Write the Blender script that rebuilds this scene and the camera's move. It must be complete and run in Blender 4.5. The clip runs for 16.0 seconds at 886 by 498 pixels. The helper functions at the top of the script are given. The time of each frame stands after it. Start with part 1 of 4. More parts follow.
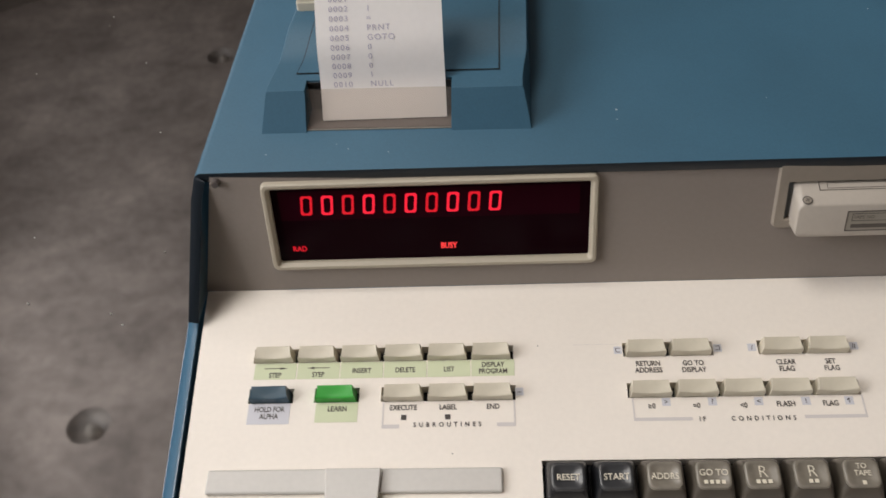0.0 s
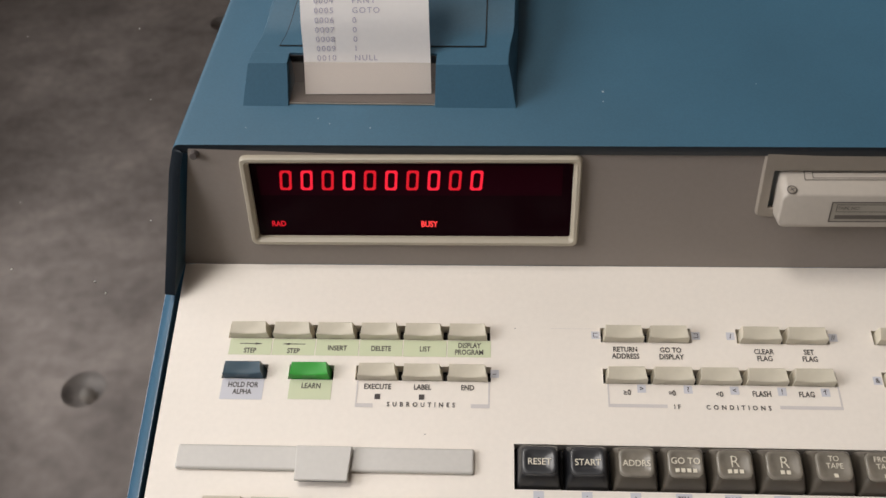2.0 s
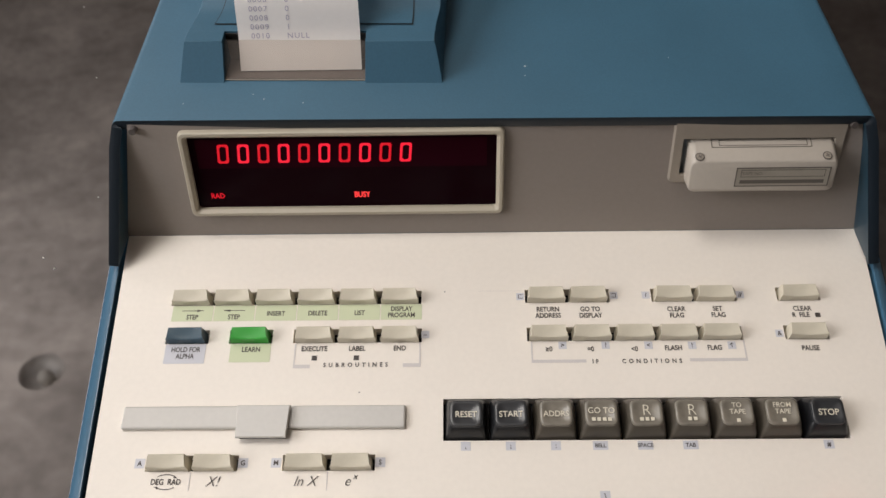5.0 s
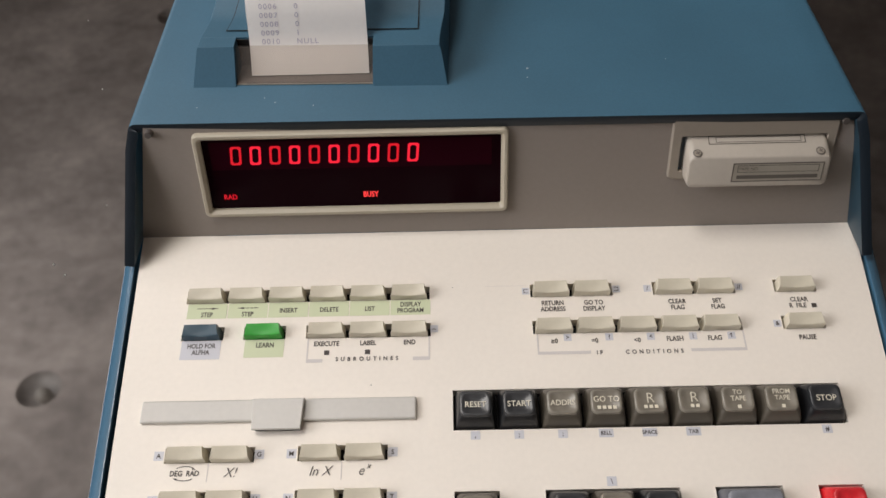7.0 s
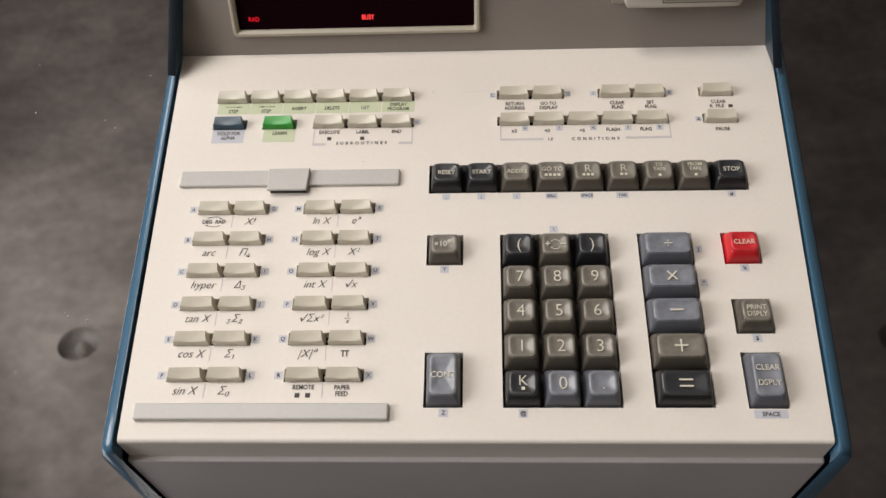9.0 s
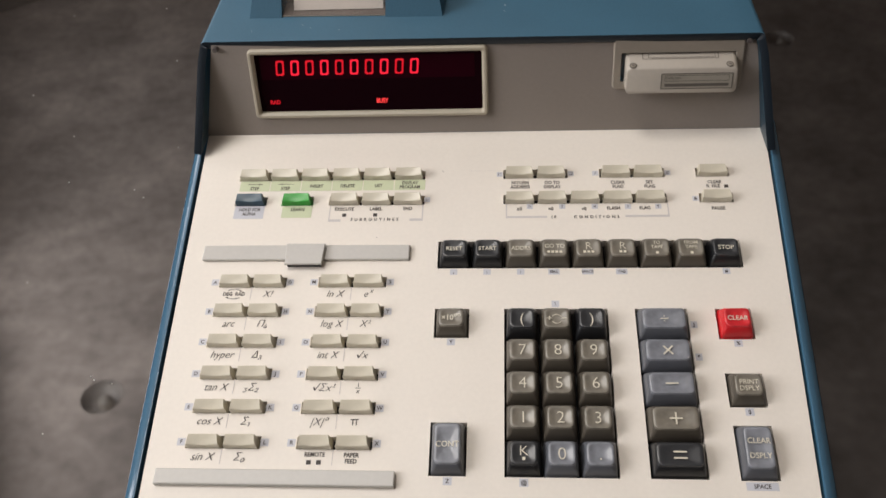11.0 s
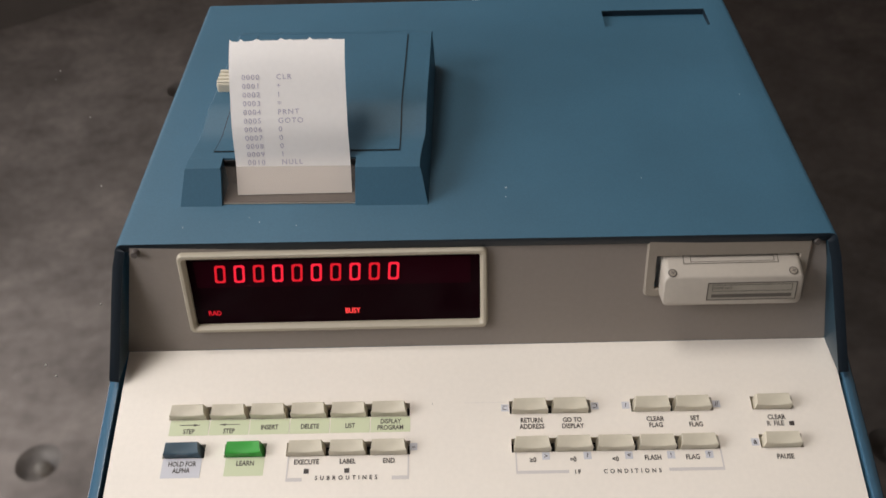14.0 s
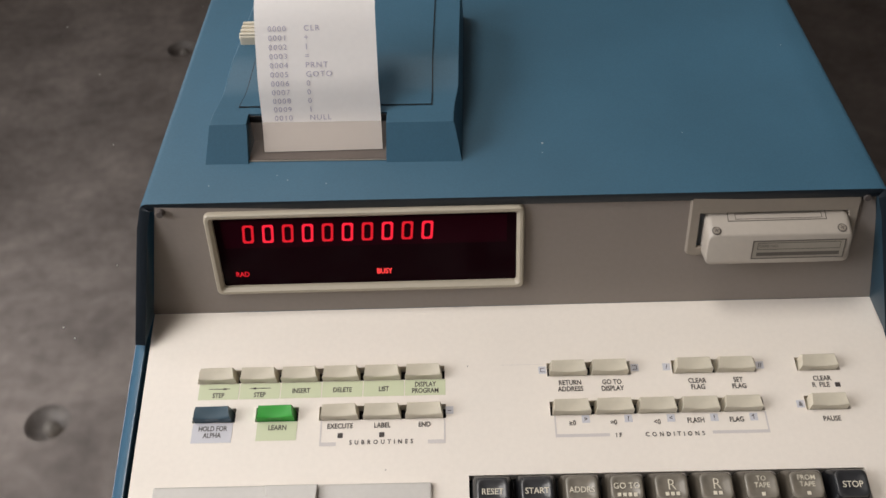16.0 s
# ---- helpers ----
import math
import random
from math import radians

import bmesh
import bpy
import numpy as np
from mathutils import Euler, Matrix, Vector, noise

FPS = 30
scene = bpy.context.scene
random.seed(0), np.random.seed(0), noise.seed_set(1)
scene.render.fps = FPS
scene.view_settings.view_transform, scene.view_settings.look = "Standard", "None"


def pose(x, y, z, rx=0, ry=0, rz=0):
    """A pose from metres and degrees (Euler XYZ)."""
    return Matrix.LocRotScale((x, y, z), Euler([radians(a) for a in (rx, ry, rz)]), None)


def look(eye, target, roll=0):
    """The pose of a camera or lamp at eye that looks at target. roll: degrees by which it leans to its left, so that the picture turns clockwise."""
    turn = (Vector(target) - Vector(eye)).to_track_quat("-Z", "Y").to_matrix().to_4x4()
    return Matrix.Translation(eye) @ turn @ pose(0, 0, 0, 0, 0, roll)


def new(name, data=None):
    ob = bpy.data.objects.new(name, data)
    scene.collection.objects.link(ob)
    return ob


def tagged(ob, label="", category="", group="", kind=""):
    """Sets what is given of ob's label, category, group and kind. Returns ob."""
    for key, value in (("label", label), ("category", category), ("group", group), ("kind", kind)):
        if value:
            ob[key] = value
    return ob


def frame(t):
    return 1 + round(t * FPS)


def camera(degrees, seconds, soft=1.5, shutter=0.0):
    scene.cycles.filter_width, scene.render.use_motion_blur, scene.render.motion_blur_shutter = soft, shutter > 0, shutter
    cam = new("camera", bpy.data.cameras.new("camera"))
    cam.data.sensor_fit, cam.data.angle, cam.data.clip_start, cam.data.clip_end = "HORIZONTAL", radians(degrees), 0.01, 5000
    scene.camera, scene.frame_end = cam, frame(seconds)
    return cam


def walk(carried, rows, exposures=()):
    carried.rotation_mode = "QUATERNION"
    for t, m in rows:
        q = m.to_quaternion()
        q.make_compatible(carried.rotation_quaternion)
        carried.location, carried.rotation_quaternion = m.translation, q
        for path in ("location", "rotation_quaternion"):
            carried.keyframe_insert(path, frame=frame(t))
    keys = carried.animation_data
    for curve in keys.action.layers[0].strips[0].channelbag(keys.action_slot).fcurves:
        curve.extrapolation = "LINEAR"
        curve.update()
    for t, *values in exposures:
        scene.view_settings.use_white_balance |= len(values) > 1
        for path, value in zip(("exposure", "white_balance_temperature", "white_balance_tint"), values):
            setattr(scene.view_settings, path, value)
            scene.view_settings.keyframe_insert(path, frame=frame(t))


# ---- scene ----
cam = camera(51.8, 16.0, soft=1.5, shutter=0.3)
PATH = [
    (0, (0.0419, -0.2305, 1.2077), (0.0127, 0.1267, 0.8591), -4.73),
    (0.3, (0.0487, -0.2293, 1.2055), (0.0259, 0.1198, 0.8513), -3.20),
    (0.5, (0.0528, -0.2307, 1.2061), (0.0319, 0.1149, 0.8454), -2.43),
    (1, (0.0597, -0.2312, 1.1987), (0.0329, 0.1095, 0.8337), -2.23),
    (1.5, (0.0509, -0.2286, 1.2000), (0.0175, 0.1132, 0.8366), -3.09),
    (2, (0.0509, -0.2257, 1.2059), (0.0215, 0.1216, 0.8474), -3.16),
    (2.5, (0.0565, -0.2249, 1.2113), (0.0348, 0.1217, 0.8516), -2.90),
    (3, (0.0613, -0.2280, 1.2122), (0.0455, 0.1149, 0.8487), -2.60),
    (3.5, (0.0670, -0.2371, 1.2147), (0.0602, 0.1008, 0.8463), -1.65),
    (4, (0.0695, -0.2410, 1.2170), (0.0618, 0.0964, 0.8480), -1.70),
    (4.2, (0.0687, -0.2415, 1.2172), (0.0600, 0.0958, 0.8475), -1.61),
    (6.3, (0.0640, -0.2497, 1.2212), (0.0557, 0.0922, 0.8575), -1.70),
    (6.5, (0.0634, -0.2512, 1.2209), (0.0546, 0.0916, 0.8570), -1.81),
    (7, (0.0603, -0.2585, 1.2227), (0.0545, 0.0856, 0.8600), -1.93),
    (7.3, (0.0501, -0.2685, 1.2233), (0.0506, 0.0755, 0.8593), -2.19),
    (7.5, (0.0453, -0.2797, 1.2208), (0.0475, 0.0614, 0.8552), -2.92),
    (7.8, (0.0429, -0.3077, 1.2116), (0.0511, 0.0310, 0.8502), -1.62),
    (8, (0.0553, -0.3263, 1.2167), (0.0531, 0.0133, 0.8496), -2.28),
    (8.2, (0.0723, -0.3526, 1.2193), (0.0625, -0.0141, 0.8513), -2.67),
    (10.3, (0.0961, -0.4169, 1.2364), (0.0634, -0.0655, 0.8822), -4.14),
    (10.5, (0.0967, -0.4157, 1.2412), (0.0629, -0.0601, 0.8914), -4.16),
    (11, (0.1001, -0.4115, 1.2479), (0.0641, -0.0519, 0.9024), -4.25),
    (11.3, (0.0897, -0.3986, 1.2530), (0.0589, -0.0331, 0.9063), -3.65),
    (11.5, (0.0852, -0.3819, 1.2501), (0.0559, -0.0166, 0.9099), -3.70),
    (12, (0.0743, -0.3501, 1.2495), (0.0543, 0.0182, 0.9119), -3.43),
    (12.5, (0.0673, -0.3322, 1.2482), (0.0513, 0.0362, 0.9105), -3.46),
    (12.8, (0.0606, -0.3113, 1.2502), (0.0457, 0.0583, 0.9137), -3.93),
    (13, (0.0530, -0.2990, 1.2488), (0.0393, 0.0740, 0.9160), -3.95),
    (13.3, (0.0466, -0.2772, 1.2510), (0.0269, 0.0924, 0.9157), -4.20),
    (13.5, (0.0526, -0.2680, 1.2487), (0.0323, 0.1047, 0.9160), -3.79),
    (13.8, (0.0684, -0.2544, 1.2471), (0.0581, 0.1216, 0.9166), -2.20),
    (14, (0.0738, -0.2464, 1.2453), (0.0653, 0.1231, 0.9086), -2.16),
    (14.5, (0.0718, -0.2383, 1.2413), (0.0605, 0.1194, 0.8922), -3.04),
    (15, (0.0623, -0.2380, 1.2395), (0.0502, 0.1185, 0.8891), -3.31),
    (15.5, (0.0555, -0.2342, 1.2376), (0.0507, 0.1223, 0.8871), -2.22),
    (16, (0.0577, -0.2362, 1.2355), (0.0477, 0.1181, 0.8829), -2.63),
]
walk(cam, [(t, look(eye, target, roll)) for t, eye, target, roll in PATH])

# ---- light ----
world = bpy.data.worlds.new("world")
scene.world = world
world.use_nodes = True
wn = world.node_tree
sky = wn.nodes.new("ShaderNodeTexSky")
sky.sky_type = "NISHITA"
sky.sun_disc = False
sky.sun_elevation, sky.sun_rotation = radians(35), radians(250)
wn.nodes["Background"].inputs["Strength"].default_value = 0.06
wn.links.new(sky.outputs[0], wn.nodes["Background"].inputs["Color"])

ROOM_L, ROOM_R, ROOM_F, ROOM_B, CEIL = -4.6, 4.2, -3.2, 7.4, 3.556
WEST, BEND = pose(-1.75, 0, 0), pose(-1.75, 0.85, 0, 0, 0, 28)  # the window wall, and where it turns outwards
WINDOWS = ((WEST, -1.25, 0.05, 1.4, 2.9), (BEND, 0.2, 2.3, 2.15, 3.2), (BEND, 3.0, 4.2, 0.95, 2.4))
# ceiling opening for an added overhead lamp that stays out of view
ADDED_TOP_LIGHT = (-1.4, -0.4, -0.2, 0.75)


def area_lamp(name, width, height, watts, colour, m):
    data = bpy.data.lights.new(name, "AREA")
    data.shape, data.size, data.size_y, data.energy, data.color = "RECTANGLE", width, height, watts, colour
    new(name, data).matrix_world = m


for wall, y0, y1, z0, z1 in WINDOWS:
    yc, zc = (y0 + y1) / 2, (z0 + z1) / 2
    area_lamp("window_light", y1 - y0, z1 - z0, 25.5 * (y1 - y0) * (z1 - z0), (0.98, 0.96, 0.985), wall @ look((-0.02, yc, zc), (3, yc, zc)))
x0, x1, y0, y1 = ADDED_TOP_LIGHT
# added soft light from above, hidden from the tabletop's reflection
area_lamp("added_top_light", x1 - x0, y1 - y0, 38, (1.0, 0.955, 0.90), pose((x0 + x1) / 2, (y0 + y1) / 2, CEIL + 0.2))
scene.view_settings.exposure = -0.07


# ---- materials ----
def material(name, colour, rough=0.5, metal=0.0, grain=0.0, grain_scale=400.0, stain=0.0, stain_scale=14.0, bump=0.0, bump_scale=900.0, ior=1.5, coat=0.0):
    m = bpy.data.materials.new(name)
    m.use_nodes = True
    nt = m.node_tree
    b = nt.nodes["Principled BSDF"]
    b.inputs["Roughness"].default_value, b.inputs["Metallic"].default_value, b.inputs["IOR"].default_value = rough, metal, ior
    b.inputs["Coat Weight"].default_value = coat
    b.inputs["Coat Roughness"].default_value = 0.16
    tc = nt.nodes.new("ShaderNodeTexCoord")
    rgb = nt.nodes.new("ShaderNodeRGB")
    rgb.outputs[0].default_value = (*colour, 1)
    last = rgb.outputs[0]
    for amount, scale, detail in ((grain, grain_scale, 3), (stain, stain_scale, 6)):
        if amount:
            n = nt.nodes.new("ShaderNodeTexNoise")
            n.inputs["Scale"].default_value, n.inputs["Detail"].default_value = scale, detail
            nt.links.new(tc.outputs["Object"], n.inputs["Vector"])
            r = nt.nodes.new("ShaderNodeMapRange")
            r.inputs["From Min"].default_value, r.inputs["From Max"].default_value = 0.3, 0.7
            r.inputs["To Min"].default_value, r.inputs["To Max"].default_value = 1 - amount, 1 + amount
            nt.links.new(n.outputs["Fac"], r.inputs["Value"])
            x = nt.nodes.new("ShaderNodeVectorMath")
            x.operation = "SCALE"
            nt.links.new(last, x.inputs[0])
            nt.links.new(r.outputs[0], x.inputs["Scale"])
            last = x.outputs[0]
    nt.links.new(last, b.inputs["Base Color"])
    if bump:
        n = nt.nodes.new("ShaderNodeTexNoise")
        n.inputs["Scale"].default_value, n.inputs["Detail"].default_value = bump_scale, 4
        nt.links.new(tc.outputs["Object"], n.inputs["Vector"])
        k = nt.nodes.new("ShaderNodeBump")
        k.inputs["Strength"].default_value, k.inputs["Distance"].default_value = bump, 0.0006
        nt.links.new(n.outputs["Fac"], k.inputs["Height"])
        nt.links.new(k.outputs[0], b.inputs["Normal"])
    return m


def glow(name, colour, strength):
    m = bpy.data.materials.new(name)
    m.use_nodes = True
    b = m.node_tree.nodes["Principled BSDF"]
    b.inputs["Base Color"].default_value = (*[c * 0.05 for c in colour], 1)
    b.inputs["Emission Color"].default_value = (*colour, 1)
    b.inputs["Emission Strength"].default_value = strength
    return m


BLUE = material("blue_textured_paint", (0.040, 0.114, 0.174), 0.52, ior=1.45, grain=0.05, grain_scale=900, stain=0.07, bump=0.10, bump_scale=1500)
BLUE_EDGE = material("blue_smooth_paint", (0.054, 0.132, 0.205), 0.27, coat=0.4, grain=0.03, stain=0.06, bump=0.05)
# the hood's blue, darkened for the shade on its inner faces
BLUE_SHADED = material("blue_paint_in_shade", (0.014, 0.040, 0.060), 0.36, stain=0.1)
# near-black for the shaded band under the hood's front lip
RIM_SHADE = material("hood_rim_shade", (0.007, 0.014, 0.022), 0.45, stain=0.1)
CREAM = material("cream_panel_paint", (0.825, 0.765, 0.68), 0.48, grain=0.015, stain=0.025, stain_scale=9, bump=0.06, bump_scale=1200)
TAUPE = material("taupe_panel_paint", (0.285, 0.248, 0.218), 0.42, grain=0.02, stain=0.03, bump=0.06)
APRON = material("pale_lavender_paint", (0.60, 0.56, 0.54), 0.5, grain=0.02, stain=0.04, bump=0.06)
BEIGE = material("beige_plastic", (0.47, 0.42, 0.325), 0.42, grain=0.02, stain=0.03)
MOUTH = material("pale_taupe_plastic", (0.30, 0.262, 0.215), 0.45, grain=0.02, stain=0.03)
KEYCREAM = material("cream_key_plastic", (0.64, 0.59, 0.47), 0.3, grain=0.02, stain=0.05, stain_scale=60)
GREYBAR = material("light_grey_plastic", (0.55, 0.53, 0.49), 0.4, grain=0.02, stain=0.03)
CART = material("ivory_plastic", (0.47, 0.425, 0.365), 0.36, grain=0.02, stain=0.04)
TAPE_LABEL = material("yellowed_label_paper", (0.35, 0.32, 0.265), 0.6, grain=0.03, stain=0.08, stain_scale=60)
# near-black put where gaps and slots lie in shade
BLACK = material("gap_shade_black", (0.006, 0.006, 0.006), 0.6)
SLOT_BROWN = material("dark_brown_plastic", (0.13, 0.11, 0.10), 0.5, stain=0.1, stain_scale=60)
RUBBER = material("black_rubber", (0.015, 0.015, 0.015), 0.7, grain=0.1)
K_BLACK = material("black_key_plastic", (0.012, 0.0125, 0.014), 0.34, stain=0.1, stain_scale=90)
K_OLIVE = material("olive_grey_key_plastic", (0.082, 0.070, 0.054), 0.36, stain=0.08, stain_scale=90)
K_BLUEGREY = material("blue_grey_key_plastic", (0.10, 0.105, 0.118), 0.36, stain=0.08, stain_scale=90)
K_RED = material("red_key_plastic", (0.58, 0.012, 0.018), 0.34, stain=0.06, stain_scale=90)
K_TEAL = material("slate_blue_key_plastic", (0.045, 0.085, 0.115), 0.32, stain=0.06, stain_scale=90)
K_GREEN = material("green_key_plastic", (0.045, 0.36, 0.05), 0.32, stain=0.06, stain_scale=90)
def lens(base, colour):
    m = material(base + "_lens", colour, 0.45, stain=0.2, stain_scale=160, coat=0.6, bump=0.16, bump_scale=200)
    m.node_tree.nodes["Principled BSDF"].inputs["Coat Roughness"].default_value = 0.24
    return m


LENS = {K_BLACK.name: lens("black", (0.022, 0.024, 0.027)), K_OLIVE.name: lens("olive", (0.20, 0.179, 0.142)), K_BLUEGREY.name: lens("blue_grey", (0.21, 0.22, 0.245)), K_RED.name: lens("red", (0.62, 0.014, 0.022))}
INK = material("dark_brown_ink", (0.055, 0.045, 0.04), 0.6)
LABEL_INK = material("faded_label_ink", (0.12, 0.105, 0.09), 0.6)
INK_GREY = material("grey_ink", (0.62, 0.58, 0.555), 0.6)
TAG_BLUE = material("pale_blue_ink", (0.585, 0.585, 0.62), 0.6)
TAG_GREEN = material("pale_green_ink", (0.60, 0.645, 0.43), 0.6)
LEGEND = material("cream_legend", (0.72, 0.67, 0.54), 0.4)
PAPER = material("thermal_paper", (0.95, 0.91, 0.87), 0.6, grain=0.015, stain=0.015)
nt = PAPER.node_tree
tl, mx = nt.nodes.new("ShaderNodeBsdfTranslucent"), nt.nodes.new("ShaderNodeMixShader")
tl.inputs["Color"].default_value = (0.98, 0.95, 0.91, 1)
mx.inputs[0].default_value = 0.2
nt.links.new(nt.nodes["Principled BSDF"].outputs[0], mx.inputs[1])
nt.links.new(tl.outputs[0], mx.inputs[2])
nt.links.new(mx.outputs[0], nt.nodes["Material Output"].inputs["Surface"])
PRINT = material("faded_print_ink", (0.50, 0.46, 0.55), 0.7)
FILTER = material("dark_red_filter", (0.010, 0.002, 0.004), 0.12, ior=1.12)
DIGIT = glow("red_digit_glow", (1.0, 0.004, 0.022), 0.72)
DIGIT_HOT = glow("bright_red_digit_glow", (1.0, 0.012, 0.04), 1.05)
BUSY_GLOW = glow("hot_red_glow", (1.0, 0.05, 0.05), 1.4)
MODULE = material("maroon_module", (0.022, 0.002, 0.006), 0.15, ior=1.12)
SCREW = material("oxidised_screw", (0.17, 0.15, 0.14), 0.45, metal=0.6, stain=0.2, stain_scale=300)
TABLE = material("dark_lacquer_top", (0.010, 0.0075, 0.0065), 0.03, ior=2.7, stain=0.1)
WOOD = material("dark_stained_wood", (0.05, 0.032, 0.022), 0.4, grain=0.2, grain_scale=60, stain=0.2)
PLASTER = material("pale_plaster", (0.25, 0.22, 0.19), 0.8, grain=0.04, stain=0.12, stain_scale=1.3)
FLOORM = material("grey_floor_screed", (0.11, 0.10, 0.09), 0.6, grain=0.08, grain_scale=60, stain=0.15, stain_scale=1.5)
LEAD_WHITE = material("white_cable_sheath", (0.72, 0.71, 0.68), 0.45, stain=0.06, stain_scale=30)
NICK = material("bare_primer", (0.34, 0.38, 0.40), 0.7)
DUST = material("pale_dust", (0.75, 0.72, 0.66), 0.9)


def concrete():
    m = material("stained_concrete", (0.60, 0.52, 0.46), 0.85, grain=0.15, grain_scale=15, stain=0.22, stain_scale=2.2, bump=0.2, bump_scale=24)
    nt = m.node_tree
    b = nt.nodes["Principled BSDF"]
    link = b.inputs["Base Color"].links[0]
    src = link.from_socket
    tc = nt.nodes.new("ShaderNodeTexCoord")
    mp = nt.nodes.new("ShaderNodeMapping")
    mp.inputs["Rotation"].default_value = (0, 0, 0.5)
    mp.inputs["Scale"].default_value = (1.3, 1.8, 1)
    n = nt.nodes.new("ShaderNodeTexNoise")
    n.inputs["Scale"].default_value, n.inputs["Detail"].default_value, n.inputs["Distortion"].default_value = 1.6, 7, 1.2
    r = nt.nodes.new("ShaderNodeMapRange")
    r.inputs["From Min"].default_value, r.inputs["From Max"].default_value = 0.35, 0.68
    r.inputs["To Min"].default_value, r.inputs["To Max"].default_value = 0.80, 1.17
    x = nt.nodes.new("ShaderNodeVectorMath")
    x.operation = "SCALE"
    nt.links.new(tc.outputs["Object"], mp.inputs["Vector"])
    nt.links.new(mp.outputs[0], n.inputs["Vector"])
    nt.links.new(n.outputs["Fac"], r.inputs["Value"])
    nt.links.new(src, x.inputs[0])
    nt.links.new(r.outputs[0], x.inputs["Scale"])
    nt.links.new(x.outputs[0], b.inputs["Base Color"])
    return m


CONCRETE = concrete()


def clear_plastic():
    m = bpy.data.materials.new("clear_plastic")
    m.use_nodes = True
    nt = m.node_tree
    nt.nodes.remove(nt.nodes["Principled BSDF"])
    t, g, mix, fr = (nt.nodes.new("ShaderNode" + k) for k in ("BsdfTransparent", "BsdfGlossy", "MixShader", "Fresnel"))
    t.inputs["Color"].default_value = (0.84, 0.79, 0.74, 1)
    g.inputs["Roughness"].default_value = 0.08
    fr.inputs["IOR"].default_value = 1.45
    nt.links.new(fr.outputs[0], mix.inputs[0])
    nt.links.new(t.outputs[0], mix.inputs[1])
    nt.links.new(g.outputs[0], mix.inputs[2])
    d, haze = nt.nodes.new("ShaderNodeBsdfDiffuse"), nt.nodes.new("ShaderNodeMixShader")
    d.inputs["Color"].default_value = (0.42, 0.37, 0.33, 1)
    haze.inputs[0].default_value = 0.13
    nt.links.new(mix.outputs[0], haze.inputs[1])
    nt.links.new(d.outputs[0], haze.inputs[2])
    nt.links.new(haze.outputs[0], nt.nodes["Material Output"].inputs["Surface"])
    return m


LAMP_CAN = material("dusty_grey_reflector", (0.46, 0.42, 0.38), 0.4, stain=0.2, stain_scale=20)
CLEAR = clear_plastic()
ID = Matrix.Identity(4)


# ---- mesh helpers ----
def as_mesh(name, bm, mats, smooth=False):
    bmesh.ops.recalc_face_normals(bm, faces=bm.faces[:])
    if smooth:
        for f in bm.faces:
            f.smooth = True
    me = bpy.data.meshes.new(name)
    bm.to_mesh(me)
    bm.free()
    if smooth:
        me.set_sharp_from_angle(angle=radians(42))
    for m in mats if isinstance(mats, (list, tuple)) else [mats]:
        me.materials.append(m)
    return me


def place(name, me, parent=None, m=ID, label=""):
    ob = new(name, me)
    if parent:
        ob.parent = parent
    ob.matrix_basis = m
    return tagged(ob, label) if label else ob


def part(name, bm, mat, parent, label="", m=ID, smooth=False):
    return place(name, as_mesh(name, bm, mat, smooth), parent, m, label)


def add_box(bm, x0, x1, y0, y1, z0, z1, bevel=0.0, seg=2):
    g = bmesh.ops.create_cube(bm, size=1.0, matrix=Matrix.Translation(((x0 + x1) / 2, (y0 + y1) / 2, (z0 + z1) / 2)) @ Matrix.Diagonal((x1 - x0, y1 - y0, z1 - z0, 1)))
    if bevel:
        edges = list({e for v in g["verts"] for e in v.link_edges})
        bmesh.ops.bevel(bm, geom=edges, offset=bevel, segments=seg, profile=0.5, affect="EDGES")
    return bm


def box(x0, x1, y0, y1, z0, z1, bevel=0.0, seg=2):
    return add_box(bmesh.new(), x0, x1, y0, y1, z0, z1, bevel, seg)


def rounded(cx, cy, w, d, r, k=5):
    """Outline of a rounded rectangle, counter-clockwise."""
    pts = []
    for sx, sy, a0 in ((1, 1, 0), (-1, 1, 90), (-1, -1, 180), (1, -1, 270)):
        for i in range(k):
            a = radians(a0 + 90 * i / (k - 1))
            pts.append((cx + sx * (w / 2 - r) + r * math.cos(a), cy + sy * (d / 2 - r) + r * math.sin(a)))
    return pts


def loft(bm, rings, cap_last=True, cap_first=False, close=True):
    loops = [[bm.verts.new(p) for p in ring] for ring in rings]
    n = len(loops[0])
    for a, b in zip(loops, loops[1:]):
        for i in range(n if close else n - 1):
            j = (i + 1) % n
            bm.faces.new((a[i], a[j], b[j], b[i]))
    if cap_last:
        bm.faces.new(loops[-1])
    if cap_first:
        bm.faces.new(list(reversed(loops[0])))
    return loops


def flat(pts, z=0.0):
    bm = bmesh.new()
    bm.faces.new([bm.verts.new((x, y, z)) for x, y in pts])
    return bm


